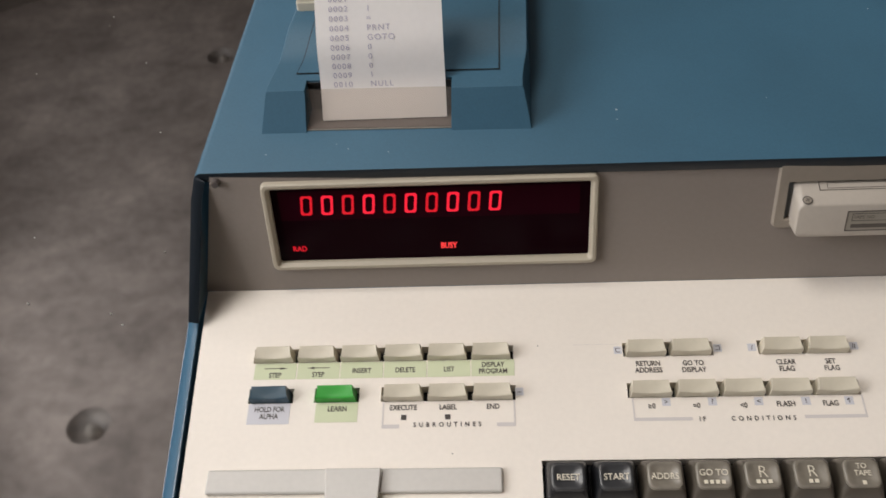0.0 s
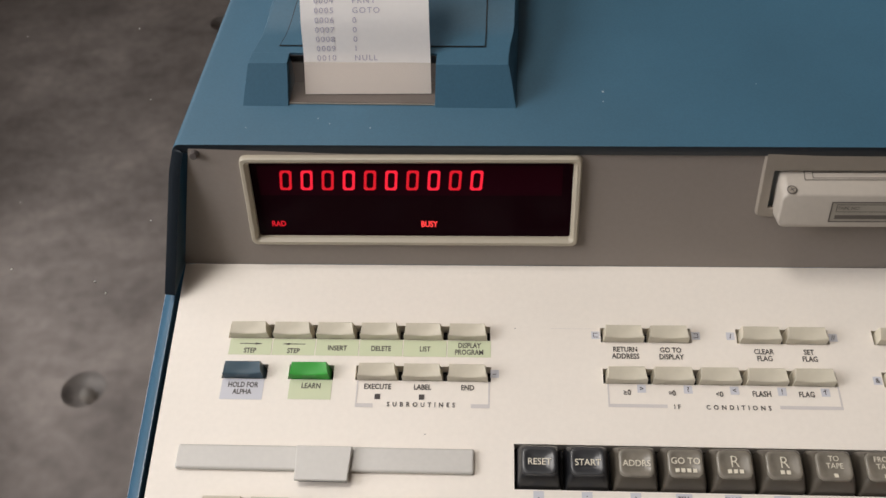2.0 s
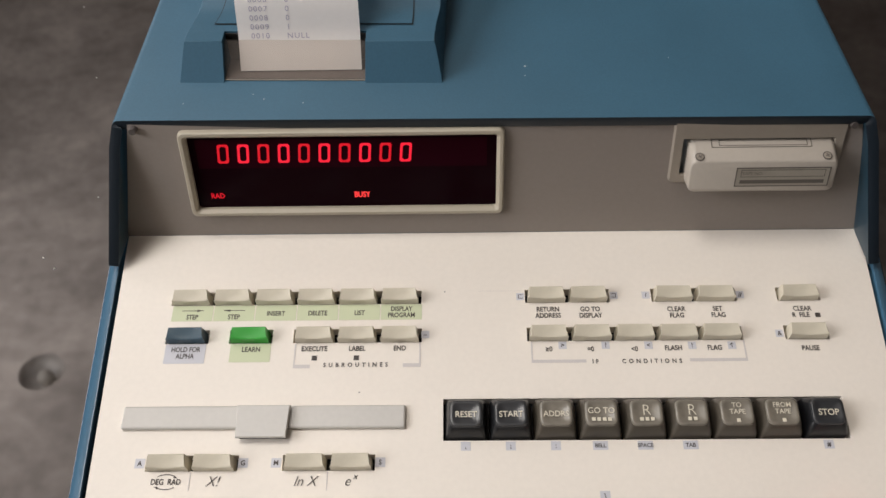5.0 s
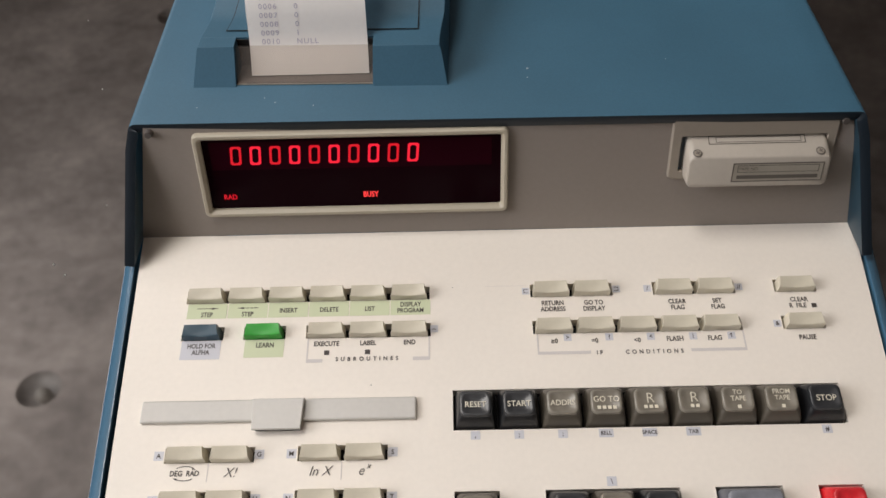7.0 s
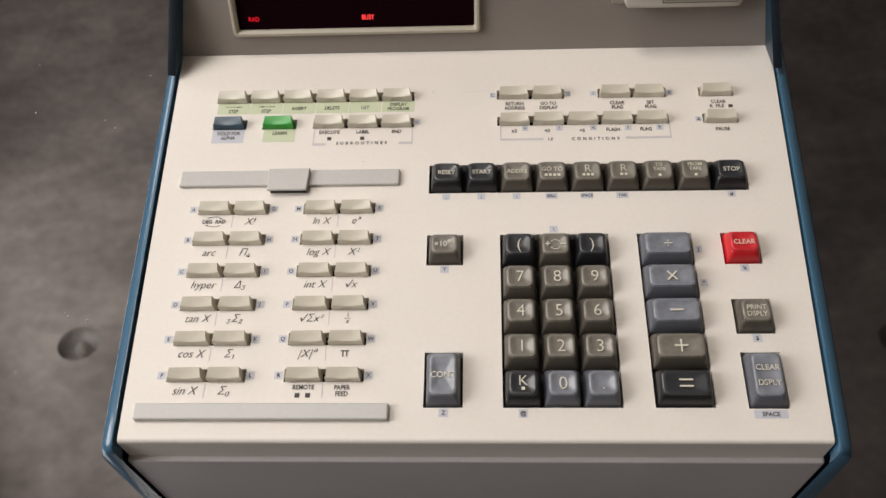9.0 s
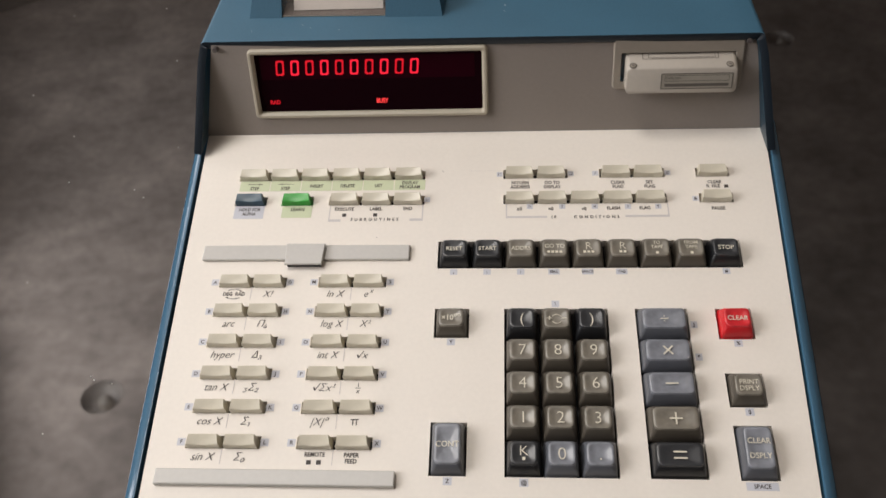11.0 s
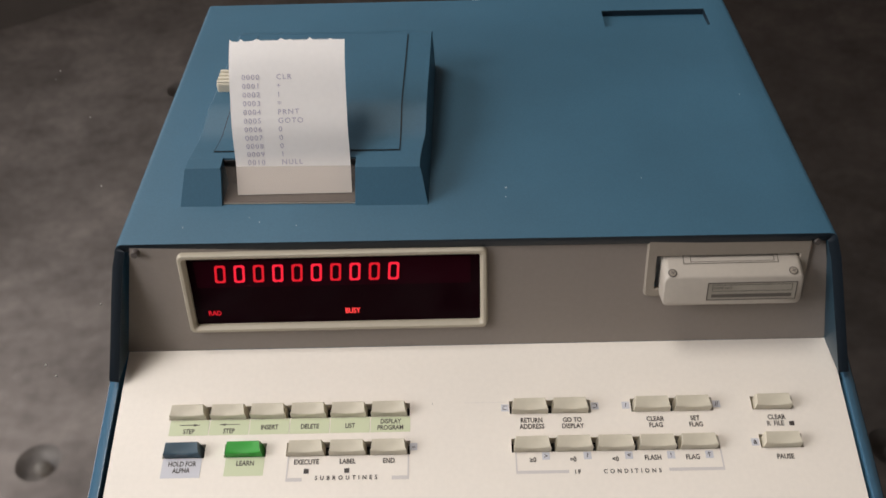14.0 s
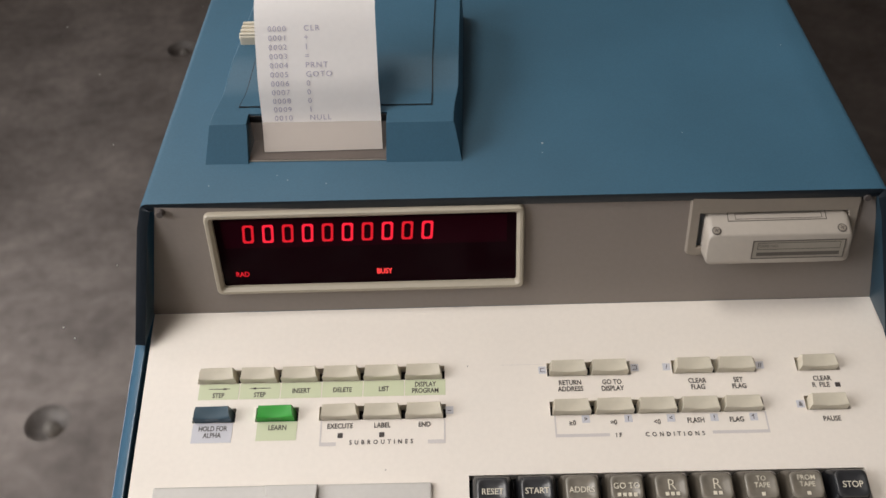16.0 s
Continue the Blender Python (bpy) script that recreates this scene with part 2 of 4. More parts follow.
def plate_with_holes(xs_outer, ys, holes, depth):
    """A flat plate on z = 0 whose sides follow xs_outer(y), with square holes that go down by depth."""
    xb = sorted({h[0] for h in holes} | {h[1] for h in holes})
    yb = sorted({h[2] for h in holes} | {h[3] for h in holes} | set(ys))
    bm = bmesh.new()
    cols = len(xb) + 2
    grid = [[bm.verts.new((x, y, 0)) for x in (xs_outer(y)[0], *xb, xs_outer(y)[1])] for y in yb]
    low = {}

    def down(v):
        if v not in low:
            low[v] = bm.verts.new(v.co - Vector((0, 0, depth)))
        return low[v]

    def is_hole(i, j):
        if i <= 0 or i >= cols - 2 or j < 0 or j >= len(yb) - 1:
            return False
        xm, ym = (xb[i - 1] + xb[i]) / 2, (yb[j] + yb[j + 1]) / 2
        return any(h[0] < xm < h[1] and h[2] < ym < h[3] for h in holes)

    for j in range(len(yb) - 1):
        for i in range(cols - 1):
            q = [grid[j][i], grid[j][i + 1], grid[j + 1][i + 1], grid[j + 1][i]]
            if not is_hole(i, j):
                bm.faces.new(q)
                continue
            for di, dj, a, b in ((-1, 0, q[3], q[0]), (1, 0, q[1], q[2]), (0, -1, q[0], q[1]), (0, 1, q[2], q[3])):
                if not is_hole(i + di, j + dj):
                    bm.faces.new((a, b, down(b), down(a)))
    return bm


TEXTS = []


def text(name, words, size, mat, parent, m, lean=0.0, wide=1.0, align="CENTER", gap=1.0, bold=0.0):
    """Queues letters of the built-in font; they become flat meshes at the end."""
    TEXTS.append((name, words, size, mat, parent, m, lean, wide, align, gap, bold))


def set_texts():
    made = []
    for name, words, size, mat, parent, m, lean, wide, align, gap, bold in TEXTS:
        cu = bpy.data.curves.new("letters", "FONT")
        cu.body, cu.size, cu.shear, cu.align_x, cu.align_y, cu.space_character = words, size, lean, align, "CENTER", gap
        cu.resolution_u, cu.offset, cu.space_line = 3, bold * size, 0.95
        made.append(new("letters", cu))
    bpy.context.view_layer.update()
    deps = bpy.context.evaluated_depsgraph_get()
    for ob, (name, words, size, mat, parent, m, lean, wide, align, gap, bold) in zip(made, TEXTS):
        me = bpy.data.meshes.new_from_object(ob.evaluated_get(deps))
        me.transform(Matrix.Diagonal((wide, 1, 1, 1)))
        me.materials.clear()
        me.materials.append(mat)
        me.name = name
        place(name, me, parent, m)
    for ob in made:
        cu = ob.data
        bpy.data.objects.remove(ob)
        bpy.data.curves.remove(cu)


# ---- the room ----
def structure(name, bm, mat, label="", m=ID):
    return tagged(place(name, as_mesh(name, bm, mat), None, m), label, "", "", "structure")


structure("floor", box(ROOM_L - 0.3, ROOM_R + 0.3, ROOM_F - 0.3, ROOM_B + 0.3, -0.12, 0.0), FLOORM, "grey screed floor under the table")
LIGHTS = [(-1.77, y) for y in (-0.92, 2.06, 5.03)] + [(1.9, y) for y in (-0.92, 2.06, 5.03)]


def ceiling():
    holes = [(x - 0.16, x + 0.16, y - 0.16, y + 0.16) for x, y in LIGHTS]
    bm = plate_with_holes(lambda y: (ROOM_L - 0.3, ROOM_R + 0.3), (ROOM_F - 0.3, ROOM_B + 0.3), holes + [ADDED_TOP_LIGHT], -0.25)
    bm.normal_update()
    inner = [f for f in bm.faces if abs(f.normal.z) < 0.5 and any((f.calc_center_median() - Vector((x, y, 0.125))).length < 0.3 for x, y in LIGHTS)]
    bmesh.ops.delete(bm, geom=inner, context="FACES")
    for x, y in LIGHTS:
        ring = rounded(x, y, 0.32, 0.32, 0.159, 9)
        sq = [(x + 0.16 * max(-1, min(1, (px - x) / 0.16 * 1.4142)), y + 0.16 * max(-1, min(1, (py - y) / 0.16 * 1.4142))) for px, py in ring]
        rim = [(x + (px - x) * 0.097 / 0.16, y + (py - y) * 0.097 / 0.16) for px, py in ring]
        loft(bm, [[(px, py, 0) for px, py in sq], [(px, py, 0) for px, py in rim]], False)
    return bm


structure("ceiling", ceiling(), CONCRETE, "stained raw concrete ceiling with recessed lamps", pose(0, 0, CEIL))


def wall_with_windows(start, end, windows):
    bm = bmesh.new()
    ys = [start] + [v for w in windows for v in w[:2]] + [end]
    for a, b in zip(ys[::2], ys[1::2]):
        add_box(bm, -0.3, 0, a, b, 0, CEIL - 0.004)
    for a, b, sill, head in windows:
        add_box(bm, -0.3, 0, a, b, 0, sill)
        add_box(bm, -0.3, 0, a, b, head, CEIL - 0.004)
    return bm


structure("wall_west", wall_with_windows(ROOM_F, 0.85, [w[1:] for w in WINDOWS if w[0] is WEST]), PLASTER, "pale plaster wall with a high window", WEST)
structure("wall_northwest", wall_with_windows(0, 6.3, [w[1:] for w in WINDOWS if w[0] is BEND]), PLASTER, "pale plaster wall with two high windows", BEND)
structure("wall_east", box(ROOM_R, ROOM_R + 0.3, ROOM_F - 0.3, ROOM_B + 0.3, 0, CEIL), PLASTER, "plain plaster wall")
structure("wall_south", box(ROOM_L, ROOM_R, ROOM_F - 0.3, ROOM_F, 0, CEIL), PLASTER, "plain plaster wall")
structure("wall_north", box(ROOM_L, ROOM_R, ROOM_B, ROOM_B + 0.3, 0, CEIL), WOOD, "dark panelled wall")
structure("wall_corner", box(-2.4, 1.6, 0, 0.2, 0, CEIL - 0.004), PLASTER, "slanting plaster wall across the corner", pose(-2.98, 6.16, 0, 0, 0, 35.5))

for n, (wall, y0, y1, sill, head) in enumerate(WINDOWS):
    w = tagged(new(f"window_{n + 1}"), "high window in a pale wooden frame", "window", "", "structure")
    w.matrix_basis = wall @ pose(-0.15, (y0 + y1) / 2, sill)
    hw, hh = (y1 - y0) / 2, head - sill
    bm = bmesh.new()
    for a, b, c, d in ((-hw, -hw + 0.06, 0, hh), (hw - 0.06, hw, 0, hh), (-hw + 0.06, hw - 0.06, 0, 0.06), (-hw + 0.06, hw - 0.06, hh - 0.06, hh), (-0.03, 0.03, 0.06, hh - 0.06)):
        add_box(bm, -0.03, 0.03, a, b, c, d)
    part("window_frame", bm, KEYCREAM, w)


def recessed_lamp(x, y):
    """An empty lamp can sunk into the ceiling."""
    ob = tagged(new("ceiling_lamp"), "recessed round ceiling lamp, switched off", "ceiling lamp", "recessed ceiling lamps")
    ob.matrix_basis = pose(x, y, CEIL)
    bm = bmesh.new()
    rings = []
    for r, z in ((0.097, -0.001), (0.094, 0.010), (0.086, 0.026), (0.071, 0.042), (0.050, 0.052), (0.022, 0.056)):
        rings.append([(r * math.cos(a * math.pi / 16), r * math.sin(a * math.pi / 16), z) for a in range(32)])
    loft(bm, rings)
    part("lamp_can", bm, LAMP_CAN, ob, smooth=True)
    bm = bmesh.new()
    bmesh.ops.create_uvsphere(bm, u_segments=16, v_segments=10, radius=0.036, matrix=pose(0.015, -0.012, 0.030))
    part("bulb", bm, CART, ob, smooth=True)


for x, y in LIGHTS:
    recessed_lamp(x, y)


# ---- the table ----
def table():
    ob = tagged(new("table"), "dark glossy lacquered table that mirrors the ceiling", "table")
    part("tabletop", box(-0.9, 1.1, -0.62, 1.25, 0.71, 0.75, 0.004), TABLE, ob)
    for x in (-0.83, 1.03):
        for y in (-0.55, 1.18):
            part("leg", box(x - 0.03, x + 0.03, y - 0.03, y + 0.03, 0, 0.71, 0.003), WOOD, ob)


table()

# ---- the calculator ----
calc = tagged(new("desktop_calculator"), "blue vintage desktop calculator with cream keyboard and red display", "calculator")
calc.matrix_basis = pose(0, 0, 0.75)
KB = pose(0, 0, 0.1315, 11)  # the sloping keyboard plane
PM = KB @ Matrix(((1, 0, 0, 0), (0, math.sin(radians(23)), -math.cos(radians(23)), 0.067), (0, math.cos(radians(23)), math.sin(radians(23)), 0), (0, 0, 0, 1)))  # the display panel
MM = 0.001


def left_edge(y):
    return -0.0968 + (0.067 - y) * 0.040


def right_edge(y):
    return 0.2612 - (0.067 - y) * 0.048


# holes in the keyboard panel, in millimetres: x0, x1, y0, y1
U = 19.57
FN_ROWS = [-52.2 - 19.82 * i for i in range(6)]
FN = []  # x0, count, front
FN += [(-69.1, 6, 27.5), (-68.9, 1, 7.6), (-39.5, 1, 7.6), (-9.9, 3, 7.6), (97.4, 2, 27.5), (156.4, 2, 27.5), (214.7, 1, 27.5), (97.4, 5, 7.6), (214.7, 1, 7.6)]
for y in FN_ROWS:
    FN += [(-68.0, 2, y), (-9.5, 2, y)]
HOLES = [(x - 0.5, x + U * n - 0.1, y, y + 7.0) for x, n, y in FN]
PADS = dict(plate=(58.5, 232.9, -39.4, -20.2), exponent=(58.4, 77.8, -85.5, -66.8), digits=(97.3, 154.6, -164.8, -66.8), cont=(59.1, 78.1, -164.7, -135.7), ops=(169.5, 198.0, -164.8, -66.8), clear=(213.0, 232.3, -86.0, -66.8), prints=(213.0, 232.3, -126.0, -106.5), display=(213.0, 232.2, -165.2, -136.1))
HOLES += list(PADS.values())
HOLES = [tuple(v * MM for v in h) for h in HOLES]


def keyboard_panel():
    bm = plate_with_holes(lambda y: (left_edge(y), right_edge(y)), (-0.1785, 0.0668), HOLES, 0.006)
    # rounded front edge and front face
    prof = [(-0.1785, 0), (-0.1800, 0)] + [(-0.1800 - 0.0020 * math.sin(radians(a)), -0.0020 + 0.0020 * math.cos(radians(a))) for a in (18, 36, 54, 72, 90)] + [(-0.1822, -0.0195)]
    loft(bm, [[(left_edge(y), y, z), (right_edge(y), y, z)] for y, z in prof], False, False, False)
    bmesh.ops.remove_doubles(bm, verts=bm.verts[:], dist=1e-6)
    return bm


panel = part("keyboard_panel", keyboard_panel(), CREAM, calc, "cream painted panel", KB)
# black floor that paints in the shade below the key holes
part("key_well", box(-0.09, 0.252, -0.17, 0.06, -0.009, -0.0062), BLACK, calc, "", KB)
bm = box(left_edge(-0.18) - 0.001, right_edge(-0.18) + 0.001, -0.1848, -0.165, -0.088, -0.0197, 0.0010)
part("front_apron", bm, APRON, calc, "pale lavender-grey painted front", KB)


def lower_side(sign):
    """Blue side wall of the lower case with a rounded top edge."""
    bm = bmesh.new()
    edge = left_edge if sign < 0 else right_edge
    rings = []
    for k, y in enumerate((0.075, 0.04, 0.0, -0.06, -0.12, -0.165, -0.181, -0.1845, -0.1862)):
        sink = (0, 0, 0, 0, 0, 0, 0.0004, 0.0016, 0.0045)[k]
        e = edge(y)
        low = -0.118
        section = [(0.0016, -0.012), (0.0018, -0.0006), (0.0024, 0.0003), (0.0036, 0.0003), (0.0058, -0.0006), (0.0078, -0.0022), (0.0092, -0.0048), (0.0098, -0.010), (0.0108, -0.04), (0.0118, low), (0.0016, low)]
        rings.append([(e + sign * x, y, z - sink) for x, z in section])
    loft(bm, rings, False, False, False)
    n = len(rings[-1])
    bm.verts.ensure_lookup_table()
    bm.faces.new(bm.verts[-n:])
    return bm


for sign in (-1, 1):
    part("side_wall", lower_side(sign), BLUE_EDGE, calc, "smooth blue painted side", KB, smooth=True)
part("base_tray", box(-0.088, 0.247, -0.165, 0.305, 0.012, 0.05, 0.003), BLUE, calc)
for x in (-0.07, 0.23):
    for y in (-0.13, 0.28):
        part("foot", box(x - 0.012, x + 0.012, y - 0.012, y + 0.012, 0, 0.012, 0.002), RUBBER, calc)

# hood: top deck and cheeks, in the calculator's upright frame
DECK, FRONT, BACK = 0.2064, 0.0772, 0.3175
HL, HR = -0.0916, 0.2532


def hood():
    bm = bmesh.new()
    r, flare = 0.0035, 0.16
    left = [(HL - (DECK - z) * flare - 0.0004, z) for z in (0.1445, 0.16, 0.18, 0.196)]
    left += [(HL + r * (1 - math.cos(radians(a))), DECK - r * (1 - math.sin(radians(a)))) for a in (0, 22, 45, 67, 90)]
    right = [(HL + HR - x, z) for x, z in reversed(left)]
    gx = (0.1702, 0.2365)
    section = left + [(gx[0], DECK), (gx[1], DECK)] + right
    hole_col = len(left)
    depth = BACK - FRONT
    steps = [0, (0.2775 - FRONT) / depth, (0.2985 - FRONT) / depth, 1.0]
    rows = []
    for s in steps:
        rows.append([bm.verts.new((x, (FRONT - (DECK - z) * 0.53) * (1 - s) + BACK * s - (x - 0.08) * 0.008, z)) for x, z in section])
    for j in range(3):
        for i in range(len(section) - 1):
            if i == hole_col and j == 1:
                continue
            bm.faces.new((rows[j][i], rows[j][i + 1], rows[j + 1][i + 1], rows[j + 1][i]))
    bm.faces.new(list(reversed(rows[3])))
    return bm


# shade put into colour: darker blue inside the hood, near-black along its rim
hd = part("hood", hood(), [BLUE, BLUE_SHADED, RIM_SHADE], calc, "blue textured metal hood", smooth=True)
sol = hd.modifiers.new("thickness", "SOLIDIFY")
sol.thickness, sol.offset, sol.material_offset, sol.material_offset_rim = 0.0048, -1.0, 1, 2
bv = hd.modifiers.new("edge", "BEVEL")
bv.width, bv.segments, bv.limit_method, bv.angle_limit = 0.0009, 2, "ANGLE", radians(50)


def finger_recess():
    """A shallow tray under the cut-out in the deck, falling a little towards the back."""
    bm = bmesh.new()
    x0, x1, y0, y1 = 0.1690, 0.2377, 0.2750, 0.3005
    loft(bm, [[(x0, y0, DECK - 0.0028), (x1, y0, DECK - 0.0028), (x1, y1, DECK - 0.0042), (x0, y1, DECK - 0.0042)], [(x0, y0, DECK - 0.006), (x1, y0, DECK - 0.006), (x1, y1, DECK - 0.006), (x0, y1, DECK - 0.006)]], True, True)
    return bm


part("finger_recess", finger_recess(), BLUE, calc)

# pale nicks in the deck's paint
for x, y, r in ((98.5, 115.7, 0.7), (98.0, 108.2, 0.35), (235.3, 195.7, 0.5), (167.5, 120.9, 0.35), (-23.5, 93.0, 0.4), (-29.0, 96.6, 0.3), (-5.0, 89.8, 0.4), (-60.5, 90.3, 0.4)):
    pts = [(r * MM * random.uniform(0.4, 1.1) * math.cos(k * math.pi / 4), r * MM * random.uniform(0.6, 1.5) * math.sin(k * math.pi / 4)) for k in range(8)]
    part("paint_nick", flat(pts), NICK, hd, "", pose(x * MM, y * MM, DECK + 0.00015))

# display panel under the hood
bm = plate_with_holes(lambda y: (-0.0972 + y * 0.208, 0.2618 - y * 0.224), (0.0, 0.0625), [(-0.059, 0.0842, 0.0157, 0.0547), (0.1690, 0.2374, 0.0310, 0.0508)], 0.003)
part("display_panel", bm, TAUPE, calc, "taupe painted panel", PM)


def frame_loft(x0, x1, y0, y1, steps, radius=0.002):
    """A rectangular frame lofted through (inset, height) steps."""
    bm = bmesh.new()
    rings = []
    for inset, z in steps:
        r = max(0.0004, radius - inset * 0.5)
        rings.append([(x, y, z) for x, y in rounded((x0 + x1) / 2, (y0 + y1) / 2, x1 - x0 - 2 * inset, y1 - y0 - 2 * inset, r)])
    loft(bm, rings, False)
    return bm


display = part("display", frame_loft(-0.0625, 0.0877, 0.0122, 0.0582, ((0, 0), (0.0003, 0.0022), (0.0009, 0.0029), (0.0022, 0.0029), (0.0036, 0.0012), (0.0037, -0.0006)), 0.003), BEIGE, calc, "beige bevelled display frame", PM)
part("filter_glass", flat([(-0.0588, 0.0159), (0.084, 0.0159), (0.084, 0.0545), (-0.0588, 0.0545)], -0.0005), FILTER, display, "dark red filter")


def digit_mesh(name, mat):
    """A nought of seven-segment bars, leaning a little."""
    bm = bmesh.new()
    w, h, s, lean = 0.0054, 0.0100, 0.00118, 0.09
    rings = []
    for t in (0.0, s):
        a, b, c = w / 2 - t, h / 2 - t, 0.0008
        rings.append([(x + lean * y, y, 0) for x, y in ((-a + c, -b), (a - c, -b), (a, -b + c), (a, b - c), (a - c, b), (-a + c, b), (-a, b - c), (-a, -b + c))])
    loft(bm, rings, False)
    return as_mesh(name, bm, mat)


dig, dig_hot = digit_mesh("digit", DIGIT), digit_mesh("digit", DIGIT_HOT)
for i in range(10):
    place("digit", dig_hot if i in (1, 3, 5, 7, 9) else dig, display, pose(-0.0431 + 0.00945 * i, 0.0453, -0.0001))
part("display_module", flat([(-0.0555, 0.0375), (0.0795, 0.0375), (0.0795, 0.0525), (-0.0555, 0.0525)], -0.0004), MODULE, display, "dim maroon digit window")
text("annunciator", "RAD", 0.0039, DIGIT, display, pose(-0.0490, 0.0224, -0.0001), wide=0.85, bold=0.025)
text("annunciator", "BUSY", 0.0043, BUSY_GLOW, display, pose(0.0202, 0.0224, -0.0001), wide=0.75, bold=0.025)
for x, y in ((-0.0818, 0.0588), (0.2443, 0.0578)):
    bm = bmesh.new()
    bmesh.ops.create_cone(bm, cap_ends=True, segments=20, radius1=0.0020, radius2=0.0015, depth=0.003, matrix=pose(0, 0, 0.0015))
    part("hood_screw", bm, SCREW, calc, "", PM @ pose(x, y, 0))

# tape drive mouth
bm = bmesh.new()
rings = []
for inset, z, drop in ((0, 0, 0), (0.0003, 0.0011, 0), (0.0008, 0.0016, 0), (0.0046, 0.0016, 0.0066), (0.0049, 0.0012, 0.0066), (0.0050, -0.0005, 0.0066)):
    rings.append([(x, y, z) for x, y in rounded(0.20345, 0.04505 - drop / 2, 0.0783 - 2 * inset, 0.0349 - 2 * inset - drop, max(0.0004, 0.003 - inset * 0.5))])
loft(bm, rings, False)
part("tape_mouth", bm, MOUTH, calc, "cream plastic tape slot frame", PM)
part("tape_slot", box(0.1680, 0.2384, 0.0300, 0.0575, -0.0340, -0.0330), BLACK, calc, "", PM)


# ---- keys ----
def function_cap(name, mat):
    """A low wedge-shaped key with a shallow dished top; its front left corner is the origin."""
    bm = bmesh.new()
    nx = 8
    rows = ((0.0004, 0.0181, 0.0002, -0.004, 0), (0.0006, 0.0179, 0.0003, 0.0040, 0.0005), (0.0008, 0.0177, 0.0005, 0.0044, 0.0008), (0.0011, 0.0173, 0.0012, 0.0046, 0.0009), (0.0013, 0.0169, 0.0036, 0.0050, 0.0006), (0.0015, 0.0166, 0.0056, 0.0053, 0.0002), (0.0013, 0.0168, 0.0060, 0.0049, 0), (0.0007, 0.0178, 0.0066, -0.004, 0))
    grid = []
    for x0, x1, y, z, dip in rows:
        line = []
        for i in range(nx + 1):
            u = i / nx
            line.append(bm.verts.new((x0 + (x1 - x0) * u, y, z - dip * (1 - (2 * u - 1) ** 2))))
        grid.append(line)
    for a, b in zip(grid, grid[1:]):
        for i in range(nx):
            bm.faces.new((a[i], a[i + 1], b[i + 1], b[i]))
    for col in (0, nx):
        bm.faces.new([row[col] for row in grid])
    return as_mesh(name, bm, mat, True)


caps = {k: function_cap("function_key", m) for k, m in (("cream", KEYCREAM), ("teal", K_TEAL), ("green", K_GREEN))}
for x, n, y in FN:
    for i in range(n):
        kind = "teal" if (x, y) == (-68.9, 7.6) else "green" if (x, y) == (-39.5, 7.6) else "cream"
        label = {"teal": "slate blue key", "green": "bright green key", "cream": ""}[kind]
        place("function_key", caps[kind], calc, KB @ pose((x + U * i + 0.1 + random.uniform(-0.08, 0.08)) * MM, y * MM, random.uniform(-0.15, 0.15) * MM, 0, 0, random.uniform(-0.4, 0.4)), label)


def rounded_ring(cw, cd, cy, r, z, tilt=0.0, k=6):
    return [(x, y, z + tilt * (y - cy)) for x, y in rounded(0, cy, cw, cd, r, k)]


TOP_Z = 0.0070


def key_cap(w, d, mat, top_mat):
    """A tapered key body and its glossy dished top lens; both centred on the cell."""
    tw, td, h = w - 0.0062, d - 0.0084, TOP_Z
    bm = bmesh.new()
    loft(bm, [rounded_ring(w - 0.0012, d - 0.0012, 0, 0.0008, -0.005), rounded_ring(w - 0.0020, d - 0.0020, 0, 0.0012, 0.0008), rounded_ring(tw + 0.0026, td + 0.0034, 0.0002, 0.0024, h - 0.0024, 0.03), rounded_ring(tw + 0.0012, td + 0.0016, 0.0002, 0.0026, h - 0.0010, 0.04)])
    body = as_mesh("keypad_key", bm, mat, True)
    bm = bmesh.new()
    rings = [rounded_ring(tw + 0.0010, td + 0.0014, 0.0002, 0.0028, h - 0.0012, 0.04), rounded_ring(tw + 0.0003, td + 0.0006, 0.0002, 0.0028, h - 0.0002, 0.04), rounded_ring(tw - 0.0006, td - 0.0004, 0.0002, 0.0026, h, 0.04)]
    for f, dz in ((0.86, 0.0002), (0.6, 0.0006), (0.3, 0.0009)):
        rings.append(rounded_ring((tw - 0.0006) * f, (td - 0.0004) * f, 0.0002, 0.0026 * f, h - dz, 0.04))
    loft(bm, rings)
    return body, as_mesh("top_lens", bm, top_mat, True)


CAPS = {}
OPERATORS = ("\N{DIVISION SIGN}", "\N{MULTIPLICATION SIGN}", "\N{MINUS SIGN}", "+", "=")


